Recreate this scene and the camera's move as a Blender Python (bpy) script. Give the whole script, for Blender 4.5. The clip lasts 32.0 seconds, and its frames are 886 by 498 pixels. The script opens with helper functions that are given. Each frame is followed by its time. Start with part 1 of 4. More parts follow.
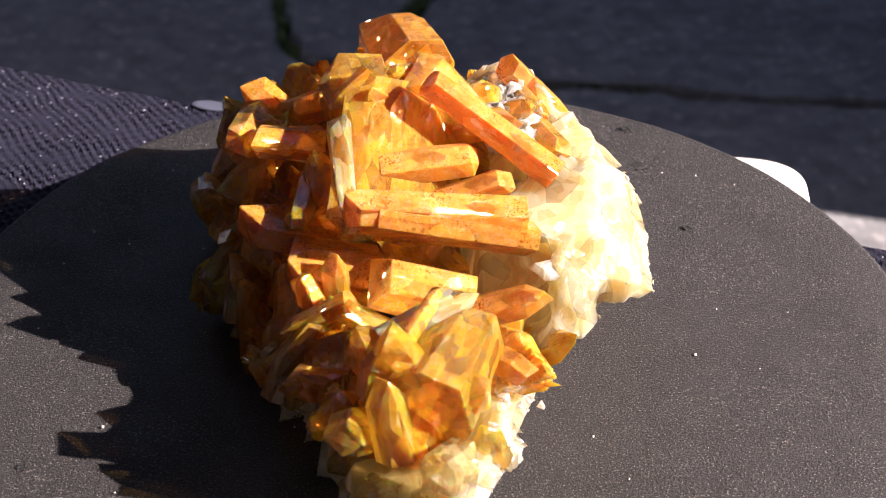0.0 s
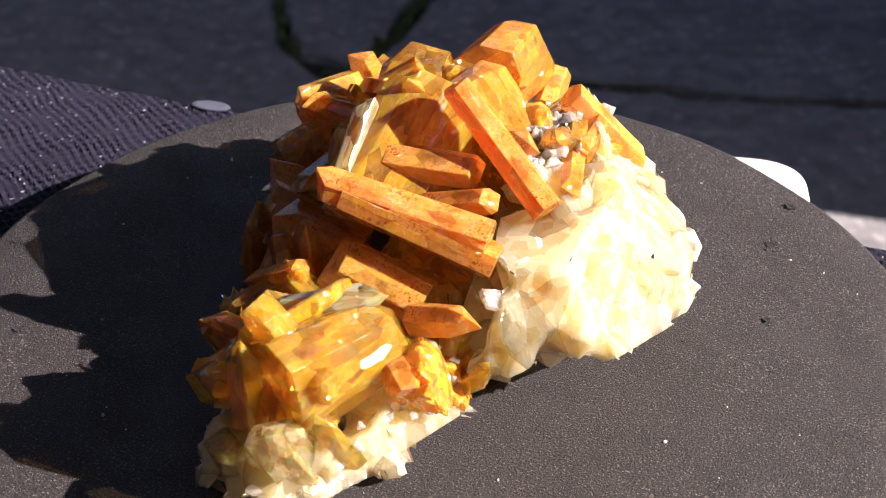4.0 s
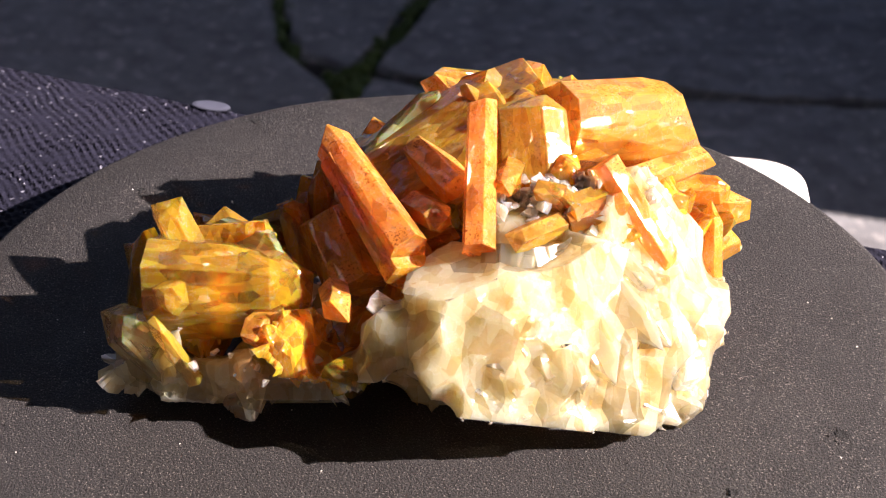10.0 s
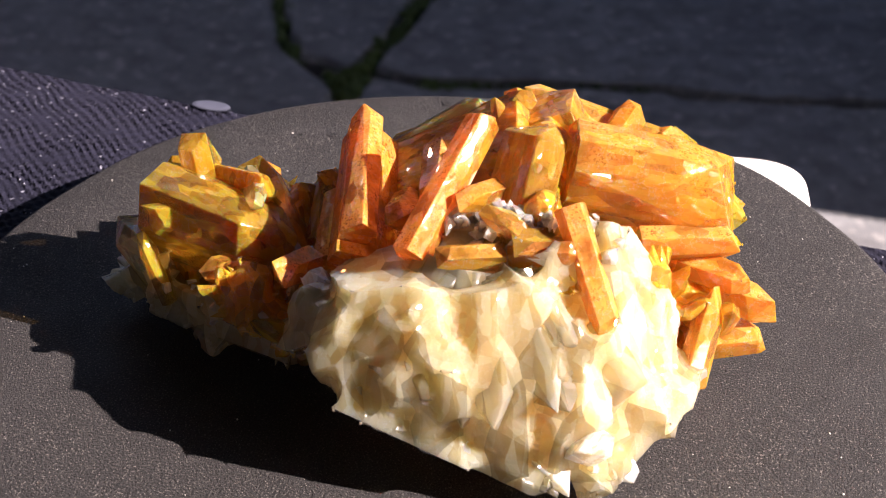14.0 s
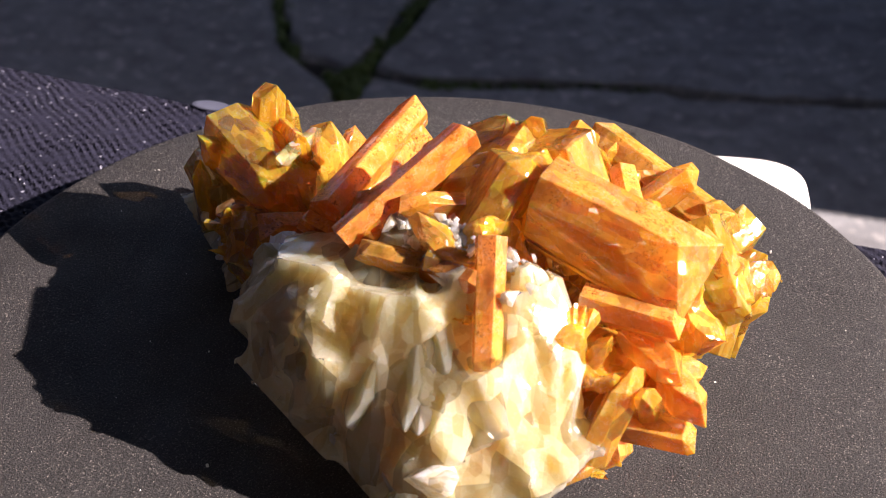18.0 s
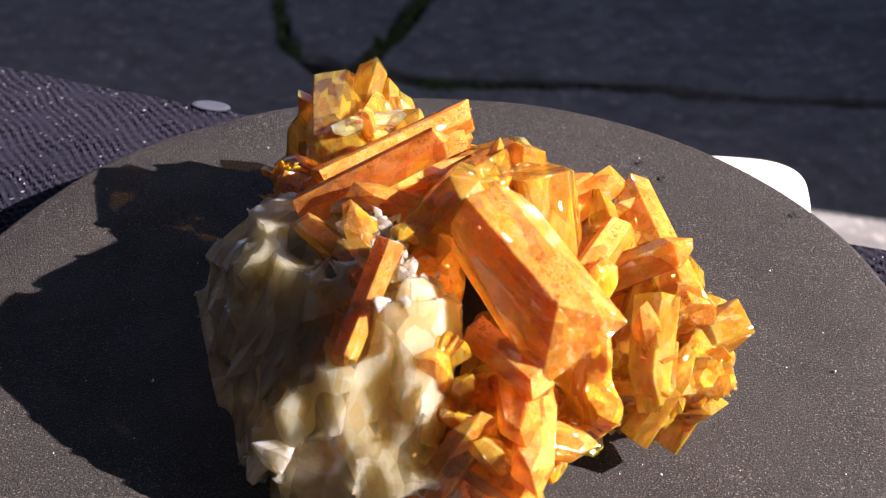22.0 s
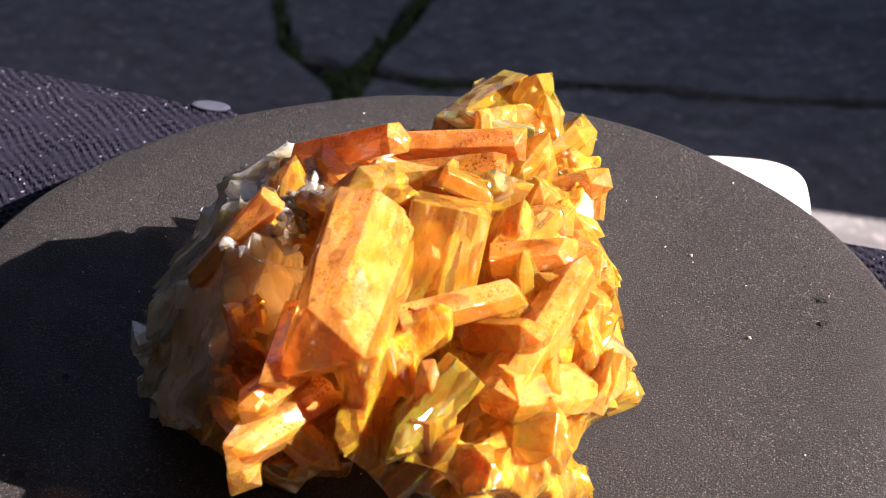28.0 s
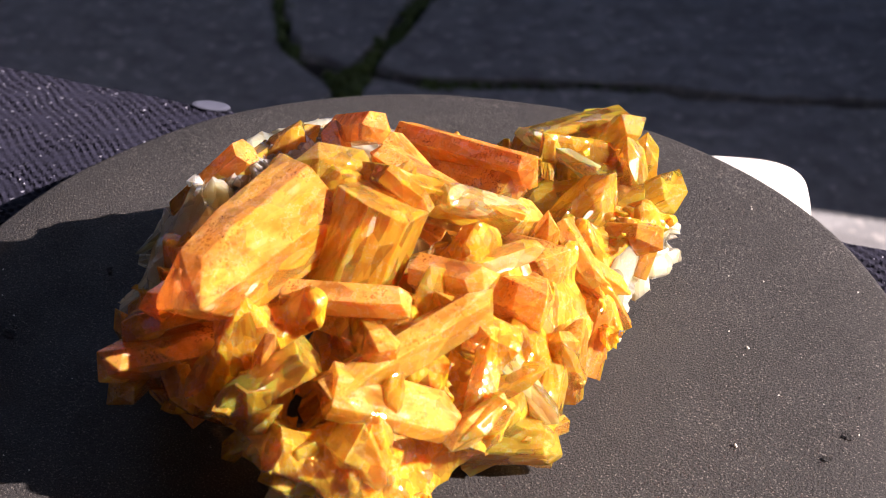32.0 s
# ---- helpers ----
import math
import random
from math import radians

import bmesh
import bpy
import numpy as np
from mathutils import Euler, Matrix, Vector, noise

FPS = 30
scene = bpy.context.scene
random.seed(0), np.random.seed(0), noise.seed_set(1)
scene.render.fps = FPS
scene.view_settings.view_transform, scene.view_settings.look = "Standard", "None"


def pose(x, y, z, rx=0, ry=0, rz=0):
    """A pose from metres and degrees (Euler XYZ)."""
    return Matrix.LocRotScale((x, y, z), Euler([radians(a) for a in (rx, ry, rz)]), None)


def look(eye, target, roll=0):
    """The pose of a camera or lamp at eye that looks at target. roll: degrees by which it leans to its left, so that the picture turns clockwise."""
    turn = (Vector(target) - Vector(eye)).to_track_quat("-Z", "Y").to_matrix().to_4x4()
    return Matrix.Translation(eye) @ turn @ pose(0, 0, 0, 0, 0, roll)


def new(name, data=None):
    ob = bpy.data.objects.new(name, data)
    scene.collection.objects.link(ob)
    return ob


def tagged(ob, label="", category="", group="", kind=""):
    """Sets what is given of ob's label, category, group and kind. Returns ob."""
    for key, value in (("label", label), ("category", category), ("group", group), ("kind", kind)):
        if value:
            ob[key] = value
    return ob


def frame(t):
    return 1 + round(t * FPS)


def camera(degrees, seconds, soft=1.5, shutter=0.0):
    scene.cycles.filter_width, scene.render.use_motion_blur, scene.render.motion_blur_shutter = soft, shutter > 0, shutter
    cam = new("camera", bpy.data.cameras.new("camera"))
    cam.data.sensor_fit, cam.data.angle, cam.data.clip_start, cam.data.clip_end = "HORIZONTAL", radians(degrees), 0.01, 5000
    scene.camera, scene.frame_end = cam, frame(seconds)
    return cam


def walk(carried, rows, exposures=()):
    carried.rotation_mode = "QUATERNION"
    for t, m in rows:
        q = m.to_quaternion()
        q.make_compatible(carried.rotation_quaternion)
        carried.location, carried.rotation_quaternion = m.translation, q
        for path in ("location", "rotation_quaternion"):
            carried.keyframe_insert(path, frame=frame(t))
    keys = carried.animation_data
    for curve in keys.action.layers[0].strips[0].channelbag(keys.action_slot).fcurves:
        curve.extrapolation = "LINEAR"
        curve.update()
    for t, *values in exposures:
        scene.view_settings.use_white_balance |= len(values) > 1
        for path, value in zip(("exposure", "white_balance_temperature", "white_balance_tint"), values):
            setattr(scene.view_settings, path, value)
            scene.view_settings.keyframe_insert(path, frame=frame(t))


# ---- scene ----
# ---- camera: fixed, looking down at the turntable ----
cam = camera(31.99, 32.0, soft=0.85)
EYE = Vector((0.0, -0.31, 0.2461))
PITCH, YAW = radians(35.12), radians(0.8225)
AIM = EYE + Vector((math.sin(YAW) * math.cos(PITCH), math.cos(YAW) * math.cos(PITCH), -math.sin(PITCH)))
cam.data.dof.use_dof = True
cam.data.dof.focus_distance = 0.385
cam.data.dof.aperture_fstop = 26.0
walk(cam, [(0.0, look(EYE, AIM, 0.89)), (32.0, look(EYE, AIM, 0.89))])

# ---- light: low sun from the right, clear sky ----
SHADE = Vector((-1.6, 0.42, -1.0))  # the way the sunlight travels
world = bpy.data.worlds.new("sky")
scene.world = world
world.use_nodes = True
wn, wl = world.node_tree.nodes, world.node_tree.links
sky = wn.new("ShaderNodeTexSky")
sky.sky_type = "NISHITA"
sky.sun_disc = False
sky.sun_elevation = math.atan2(1.0, math.hypot(SHADE.x, SHADE.y))
sky.sun_rotation = math.atan2(-SHADE.x, -SHADE.y)
wn["Background"].inputs["Strength"].default_value = 0.058
wl.new(sky.outputs["Color"], wn["Background"].inputs["Color"])
sun_data = bpy.data.lights.new("sun", "SUN")
sun_data.energy, sun_data.angle, sun_data.color = 5.0, radians(0.55), (1.0, 0.91, 0.77)
sun = new("sun", sun_data)
sun.matrix_world = look((0.6, -0.3, 0.6), Vector((0.6, -0.3, 0.6)) + SHADE)
scene.view_settings.exposure = 2.08
scene.view_settings.use_white_balance = True
scene.view_settings.white_balance_tint = 26.0


# ---- materials ----
class Mat:
    """A node material with a Principled shader."""

    def __init__(self, name):
        self.m = bpy.data.materials.new(name)
        self.m.use_nodes = True
        self.n, self.l = self.m.node_tree.nodes, self.m.node_tree.links
        self.b = self.n["Principled BSDF"]
        self.co = self.n.new("ShaderNodeTexCoord").outputs["Object"]

    def set(self, **kw):
        for k, v in kw.items():
            self.b.inputs[k.replace("_", " ")].default_value = v
        return self

    def noise(self, scale, detail=4.0, rough=0.55, co=None):
        t = self.n.new("ShaderNodeTexNoise")
        t.inputs["Scale"].default_value, t.inputs["Detail"].default_value = scale, detail
        t.inputs["Roughness"].default_value = rough
        self.l.new(co or self.co, t.inputs["Vector"])
        return t.outputs["Fac"]

    def away(self):
        t = self.n.new("ShaderNodeMapping")
        t.inputs["Location"].default_value = (3.1, 1.7, 0.4)
        self.l.new(self.co, t.inputs["Vector"])
        return t.outputs["Vector"]

    def voronoi(self, scale, feature="F1"):
        t = self.n.new("ShaderNodeTexVoronoi")
        t.feature = feature
        t.inputs["Scale"].default_value = scale
        self.l.new(self.co, t.inputs["Vector"])
        return t.outputs["Distance"]

    def ramp(self, fac, *stops):
        r = self.n.new("ShaderNodeValToRGB")
        e = r.color_ramp.elements
        while len(e) < len(stops):
            e.new(0.5)
        for el, (p, c) in zip(e, stops):
            el.position = p
            el.color = (*c, 1.0) if not isinstance(c, float) else (c, c, c, 1.0)
        self.l.new(fac, r.inputs["Fac"])
        return r.outputs["Color"]

    def mix(self, fac, a, b, kind="MIX"):
        x = self.n.new("ShaderNodeMix")
        x.data_type, x.blend_type = "RGBA", kind
        for v, i in ((fac, 0), (a, 6), (b, 7)):
            if isinstance(v, (int, float)):
                x.inputs[i].default_value = v
            elif isinstance(v, tuple):
                x.inputs[i].default_value = (*v, 1.0)
            else:
                self.l.new(v, x.inputs[i])
        return x.outputs[2]

    def random(self):
        return self.n.new("ShaderNodeObjectInfo").outputs["Random"]

    def island(self):
        return self.n.new("ShaderNodeNewGeometry").outputs["Random Per Island"]

    def bump(self, height, strength, dist=0.001):
        b = self.n.new("ShaderNodeBump")
        b.inputs["Strength"].default_value, b.inputs["Distance"].default_value = strength, dist
        self.l.new(height, b.inputs["Height"])
        self.l.new(b.outputs["Normal"], self.b.inputs["Normal"])
        return self

    def link(self, out, name):
        self.l.new(out, self.b.inputs[name])
        return self


def quartz(name, pale, deep, rust, film, milk, seen, haze=0.3, crack=300.0, tilt=0.5, speck=0.5, frost=0.0, depth=(0.9, 0.42, 0.08), scale=0.006):
    """Quartz: clear and refracting, broken inside by fracture planes that catch the sun; rusty film with dark grains on the upper faces."""
    m = Mat(name)

    def cells(scale, stretch, bend):
        """Fracture planes: cells drawn out along the crystal, each with a tilt of its own."""
        wave = m.n.new("ShaderNodeTexNoise")
        wave.inputs["Scale"].default_value = 130.0
        m.l.new(m.co, wave.inputs["Vector"])
        bent = m.n.new("ShaderNodeVectorMath")
        bent.operation = "MULTIPLY_ADD"
        m.l.new(wave.outputs["Color"], bent.inputs[0])
        bent.inputs[1].default_value = (bend,) * 3
        m.l.new(m.co, bent.inputs[2])
        drawn = m.n.new("ShaderNodeMapping")
        drawn.inputs["Scale"].default_value = (1.0, 1.0, stretch)
        m.l.new(bent.outputs[0], drawn.inputs["Vector"])
        t = m.n.new("ShaderNodeTexVoronoi")
        t.inputs["Scale"].default_value = scale
        m.l.new(drawn.outputs["Vector"], t.inputs["Vector"])
        return t.outputs["Color"]

    def tilted(colour, amount, normal=None):
        shift = m.n.new("ShaderNodeVectorMath")
        shift.operation = "MULTIPLY_ADD"
        m.l.new(m.mix(1.0, colour, (0.5, 0.5, 0.5), "SUBTRACT"), shift.inputs[0])
        shift.inputs[1].default_value = (amount,) * 3
        m.l.new(normal or m.n.new("ShaderNodeNewGeometry").outputs["Normal"], shift.inputs[2])
        unit = m.n.new("ShaderNodeVectorMath")
        unit.operation = "NORMALIZE"
        m.l.new(shift.outputs[0], unit.inputs[0])
        return unit.outputs[0]

    def shader(kind, **links):
        s = m.n.new(kind)
        for k, v in links.items():
            if isinstance(v, float):
                s.inputs[k].default_value = v
            else:
                m.l.new(v, s.inputs[k])
        return s.outputs[0]

    def blend(fac, a, b):
        x = m.n.new("ShaderNodeMixShader")
        if isinstance(fac, float):
            x.inputs[0].default_value = fac
        else:
            m.l.new(fac, x.inputs[0])
        m.l.new(a, x.inputs[1])
        m.l.new(b, x.inputs[2])
        return x.outputs[0]

    wide, fine = cells(crack, 0.4, 0.0012), cells(crack * 3.1, 0.25, 0.0008)
    body = m.mix(m.ramp(m.noise(110.0, 5.0), (0.35, 0.0), (0.66, 1.0)), pale, deep)
    body = m.mix(0.72, body, m.mix(m.random(), pale, deep))
    part_wide, part_fine = m.n.new("ShaderNodeSeparateXYZ"), m.n.new("ShaderNodeSeparateXYZ")
    m.l.new(wide, part_wide.inputs[0])
    m.l.new(fine, part_fine.inputs[0])
    # healed cracks: thin pale veils
    veil = m.ramp(m.noise(190.0, 6.0, 0.65), (0.485, 0.0), (0.5, 0.35), (0.515, 0.0))
    body = m.mix(veil, body, (1.0, 0.95, 0.8))
    # the film settles on the upper faces
    up = m.n.new("ShaderNodeSeparateXYZ")
    m.l.new(m.n.new("ShaderNodeNewGeometry").outputs["True Normal"], up.inputs[0])
    patch = m.ramp(m.noise(150.0, 5.0, 0.6), (0.36, 0.25), (0.56, 1.0))
    coat = m.mix(1.0, m.ramp(up.outputs["Z"], (0.25, film * 0.12), (0.62, film)), patch, "MULTIPLY")
    grains = m.mix(1.0, m.ramp(m.noise(1300.0, 3.0, 0.65), (0.53, 0.0), (0.6, 1.0)), m.ramp(m.noise(170.0, 4.0), (0.42, 0.0), (0.6, speck)), "MULTIPLY")
    stained = m.mix(grains, m.mix(m.noise(420.0, 4.0), rust, body), (0.20, 0.035, 0.012))
    smooth = m.n.new("ShaderNodeBump")
    smooth.inputs["Strength"].default_value, smooth.inputs["Distance"].default_value = 0.12, 0.0006
    lines = m.n.new("ShaderNodeMapping")
    lines.inputs["Scale"].default_value = (0.25, 0.25, 1.4)
    m.l.new(m.co, lines.inputs["Vector"])
    m.l.new(m.noise(900.0, 3.0, 0.6, lines.outputs["Vector"]), smooth.inputs["Height"])
    skin = smooth.outputs[0]
    glass = shader("ShaderNodeBsdfGlass", Color=m.mix(0.5, body, (1.0, 1.0, 1.0)), Roughness=0.03 + 0.2 * frost, IOR=1.5, Normal=tilted(wide, tilt, skin))
    inner = tilted(fine, tilt * 1.5, tilted(wide, tilt * 1.6))
    # fracture shading put into the body colour: some fine cells darker
    shade = m.mix(1.0, body, m.ramp(part_fine.outputs["X"], (0.1, (0.88, 0.78, 0.64)), (0.7, (1.0, 1.0, 1.0))), "MULTIPLY")
    soft = m.n.new("ShaderNodeSubsurfaceScattering")
    soft.inputs["Scale"].default_value, soft.inputs["Radius"].default_value = scale, depth
    m.l.new(shade, soft.inputs["Color"])
    m.l.new(tilted(fine, tilt * 0.5, tilted(wide, tilt * 0.6)), soft.inputs["Normal"])
    glow = blend(haze, shader("ShaderNodeBsdfTranslucent", Color=shade, Normal=inner), soft.outputs[0])
    milky = m.ramp(part_wide.outputs["X"], (0.15, milk * 0.58), (0.5, milk), (0.85, min(1.0, milk * 1.4)))
    last = blend(milky, glass, glow)
    last = blend(seen, last, shader("ShaderNodeBsdfTransparent", Color=m.mix(0.4, body, (1.0, 0.97, 0.85))))
    rusty = blend(0.35, shader("ShaderNodeBsdfDiffuse", Color=stained, Normal=skin), shader("ShaderNodeBsdfTranslucent", Color=stained))
    last = blend(coat, last, rusty)
    # hard polished faces, and fracture planes that flash
    edge = m.n.new("ShaderNodeFresnel")
    edge.inputs["IOR"].default_value = 1.55
    gloss = shader("ShaderNodeBsdfGlossy", Roughness=0.07 + 0.25 * frost, Normal=tilted(fine, 0.06, tilted(wide, 0.12, skin)))
    flash = shader("ShaderNodeBsdfGlossy", Roughness=0.1, Normal=tilted(fine, 1.5, tilted(wide, 0.9)))
    last = blend(m.mix(1.0, edge.outputs[0], m.ramp(coat, (0.0, 1.0), (0.8, 0.25)), "MULTIPLY"), last, gloss)
    last = blend(0.06, last, flash)
    m.l.new(last, m.n["Material Output"].inputs["Surface"])
    return m.m


MILK_DEPTH = (1.0, 0.88, 0.66)
HONEY = quartz("honey_citrine", (1.0, 0.67, 0.07), (1.0, 0.47, 0.012), (0.90, 0.40, 0.13), 0.22, 0.6, 0.46, 0.48, 330.0, 0.8, 0.8)
AMBER = quartz("amber_citrine", (1.0, 0.58, 0.06), (1.0, 0.40, 0.012), (0.88, 0.37, 0.15), 0.42, 0.6, 0.42, 0.48, 310.0, 0.7, 1.0)
RUST = quartz("iron_stained_citrine", (1.0, 0.49, 0.06), (0.98, 0.35, 0.02), (0.84, 0.31, 0.14), 0.65, 0.6, 0.32, 0.55, 300.0, 0.6, 1.0)
LEMON = quartz("lemon_citrine", (1.0, 0.75, 0.09), (1.0, 0.57, 0.02), (0.92, 0.44, 0.13), 0.12, 0.56, 0.52, 0.48, 310.0, 0.9, 0.8)
CLEAR = quartz("clear_quartz", (1.0, 0.88, 0.52), (1.0, 0.78, 0.32), (0.9, 0.6, 0.3), 0.0, 0.55, 0.5, 0.6, 400.0, 0.9, 0.0)
CORE = quartz("glowing_citrine", (1.0, 0.63, 0.06), (1.0, 0.43, 0.012), (0.88, 0.38, 0.13), 0.15, 0.65, 0.3, 0.65, 380.0, 0.9, 0.7)
CREAM = quartz("milky_quartz", (0.89, 0.77, 0.48), (0.85, 0.69, 0.37), (0.9, 0.7, 0.45), 0.0, 0.86, 0.3, 0.7, 130.0, 0.35, 0.0, depth=MILK_DEPTH, scale=0.018)
PALE_QUARTZ = quartz("pale_glassy_quartz", (0.92, 0.82, 0.54), (0.88, 0.75, 0.43), (0.9, 0.7, 0.45), 0.0, 0.66, 0.5, 0.62, 150.0, 0.5, 0.0, depth=MILK_DEPTH, scale=0.012)
CRUST = quartz("white_quartz_crust", (0.95, 0.92, 0.83), (0.92, 0.87, 0.73), (0.9, 0.8, 0.7), 0.0, 0.9, 0.15, 0.65, 420.0, 0.4, 0.0, 0.6, MILK_DEPTH, 0.01)


def foam():
    m = Mat("grey_black_foam")
    grain = m.noise(1500.0, 3.0, 0.75)
    base = m.mix(m.ramp(m.noise(28.0, 5.0), (0.3, 0.0), (0.7, 1.0)), (0.0140, 0.0124, 0.0130), (0.0222, 0.0196, 0.0201))
    base = m.mix(m.ramp(grain, (0.46, 0.0), (0.52, 1.0)), base, (0.0035, 0.0032, 0.0045))
    fleck = m.ramp(m.noise(2000.0, 2.0, 0.6, m.away()), (0.6, 0.0), (0.66, 1.0))
    m.link(m.mix(fleck, base, (0.125, 0.112, 0.106)), "Base Color")
    m.link(m.ramp(m.noise(50.0), (0.3, 0.62), (0.7, 0.8)), "Roughness")
    return m.bump(m.mix(0.3, grain, m.noise(75.0, 3.0)), 0.9, 0.0012).m


def simple(name, a, b, scale, rough, bump=0.2, dist=0.001, **kw):
    m = Mat(name)
    m.link(m.mix(m.ramp(m.noise(scale, 6.0, 0.62), (0.32, 0.0), (0.68, 1.0)), a, b), "Base Color")
    m.set(Roughness=rough, **kw)
    return m.bump(m.noise(scale * 9.0, 5.0), bump, dist).m


def concrete():
    m = Mat("weathered_concrete")
    c = m.mix(m.ramp(m.noise(9.0, 6.0, 0.6), (0.3, 0.0), (0.72, 1.0)), (0.145, 0.15, 0.165), (0.22, 0.225, 0.24))
    c = m.mix(m.ramp(m.noise(3.0, 5.0), (0.45, 0.0), (0.75, 0.6)), c, (0.11, 0.11, 0.105))
    c = m.mix(m.ramp(m.noise(130.0, 3.0), (0.62, 0.0), (0.72, 0.8)), c, (0.33, 0.325, 0.31))
    c = m.mix(m.ramp(m.noise(38.0, 4.0, 0.6), (0.42, 0.0), (0.62, 0.75)), c, (0.10, 0.10, 0.11))
    c = m.mix(m.ramp(m.noise(75.0, 3.0, 0.6), (0.58, 0.0), (0.68, 0.7)), c, (0.34, 0.33, 0.33))
    m.link(c, "Base Color")
    m.set(Roughness=0.9)
    return m.bump(m.mix(0.5, m.noise(220.0, 4.0), m.noise(30.0, 4.0)), 0.5, 0.003).m


FOAM = foam()
SLAB = concrete()
SOIL = simple("dark_soil", (0.035, 0.03, 0.025), (0.06, 0.05, 0.04), 25.0, 0.95, 0.6, 0.004)
MOSS = simple("green_moss", (0.035, 0.06, 0.015), (0.07, 0.11, 0.025), 120.0, 0.9, 0.5)
WHITE = simple("white_plastic", (0.86, 0.86, 0.85), (0.8, 0.8, 0.79), 40.0, 0.35, 0.05)
PALE = simple("dull_paper", (0.045, 0.05, 0.08), (0.06, 0.066, 0.10), 40.0, 0.7, 0.05)
BLACK = simple("black_plastic", (0.02, 0.02, 0.021), (0.03, 0.03, 0.031), 60.0, 0.5, 0.05)
RENDER = simple("shading_plaster", (0.13, 0.135, 0.15), (0.17, 0.175, 0.19), 4.0, 0.9, 0.3, 0.004)


def knit():
    m = Mat("navy_knit_cloth")
    base = m.mix(m.noise(260.0, 4.0), (0.003, 0.0032, 0.010), (0.012, 0.012, 0.029))
    # sparkle of the threads painted in as tiny pale, smoother spots
    painted_glint = m.ramp(m.noise(700.0, 1.0), (0.72, 0.0), (0.76, 1.0))
    m.link(m.mix(painted_glint, base, (0.35, 0.36, 0.45)), "Base Color")
    m.link(m.ramp(painted_glint, (0.0, 0.8), (1.0, 0.25)), "Roughness")
    m.set(Specular_IOR_Level=0.25)
    return m.bump(m.noise(1200.0, 3.0), 0.6, 0.0006).m


CLOTH = knit()


# ---- mesh helpers ----
def part(name, bm, material, parent=None, label=""):
    """One bmesh as one mesh object under a thing or under a part."""
    me = bpy.data.meshes.new(name)
    bm.to_mesh(me)
    bm.free()
    me.materials.append(material)
    ob = new(name, me)
    if parent:
        ob.parent = parent
    return tagged(ob, label)


def thing(name, label, category, group="", kind=""):
    return tagged(new(name), label, category, group, kind)


def lathe(profile, n=96, squash=1.0):
    """A turned body from (radius, height) pairs, closed at both ends."""
    bm = bmesh.new()
    rings = []
    for r, z in profile:
        rings.append([bm.verts.new((r * math.cos(2 * math.pi * i / n), squash * r * math.sin(2 * math.pi * i / n), z)) for i in range(n)])
    for a, b in zip(rings, rings[1:]):
        for i in range(n):
            bm.faces.new((a[i], a[(i + 1) % n], b[(i + 1) % n], b[i]))
    bm.faces.new(rings[0][::-1])
    bm.faces.new(rings[-1])
    return bm


# ---- setting: ground, broken pavement, shading wall ----
GROUND = -0.45


def plate(corners, top, thick, step=0.02, wobble=0.004, seed=0):
    """A slab with a ragged outline and a softened upper edge."""
    rng = random.Random(seed)
    line = []
    for (x0, y0), (x1, y1) in zip(corners, corners[1:] + corners[:1]):
        k = max(1, min(60, int(math.hypot(x1 - x0, y1 - y0) / step)))
        for i in range(k):
            f = i / k
            line.append((x0 + (x1 - x0) * f + rng.uniform(-wobble, wobble), y0 + (y1 - y0) * f + rng.uniform(-wobble, wobble)))
    bm = bmesh.new()
    cx, cy = sum(p[0] for p in line) / len(line), sum(p[1] for p in line) / len(line)

    def inset(p, d):
        v = Vector((cx - p[0], cy - p[1])).normalized()
        return p[0] + v.x * d, p[1] + v.y * d

    low = [bm.verts.new((*p, top - thick)) for p in line]
    mid = [bm.verts.new((*p, top - 0.006)) for p in line]
    hi = [bm.verts.new((*inset(p, 0.006), top)) for p in line]
    n = len(line)
    for a, b in ((low, mid), (mid, hi)):
        for i in range(n):
            bm.faces.new((a[i], a[(i + 1) % n], b[(i + 1) % n], b[i]))
    bm.faces.new(hi)
    bmesh.ops.recalc_face_normals(bm, faces=bm.faces)
    return bm


bm = bmesh.new()
bmesh.ops.create_grid(bm, x_segments=40, y_segments=40, size=300.0)
for v in bm.verts:
    v.co.z = GROUND - 0.03
tagged(part("ground", bm, SOIL), "dark bare soil under the paving", "ground", kind="structure")

pavement = thing("pavement", "cracked grey concrete paving with mossy joints", "pavement", kind="structure")
CRACK_A = [(-0.19, 1.45), (-0.155, 1.22), (-0.149, 1.116), (-0.14, 1.042), (-0.123, 1.001), (-0.08, 0.955)]
CRACK_B = [(0.11, 1.45), (0.045, 1.22), (-0.006, 1.119), (-0.035, 1.032), (-0.06, 0.98), (-0.074, 0.926), (-0.09, 0.75), (-0.1, 0.3)]
CRACK_C = [(-0.055, 0.966), (-0.002, 0.944), (0.128, 0.945), (0.206, 0.941), (0.231, 0.931), (0.307, 0.917), (0.419, 0.916), (0.8, 0.93), (4.0, 0.95)]


def moved(line, dx, dy):
    return [(x + dx, y + dy) for x, y in line]


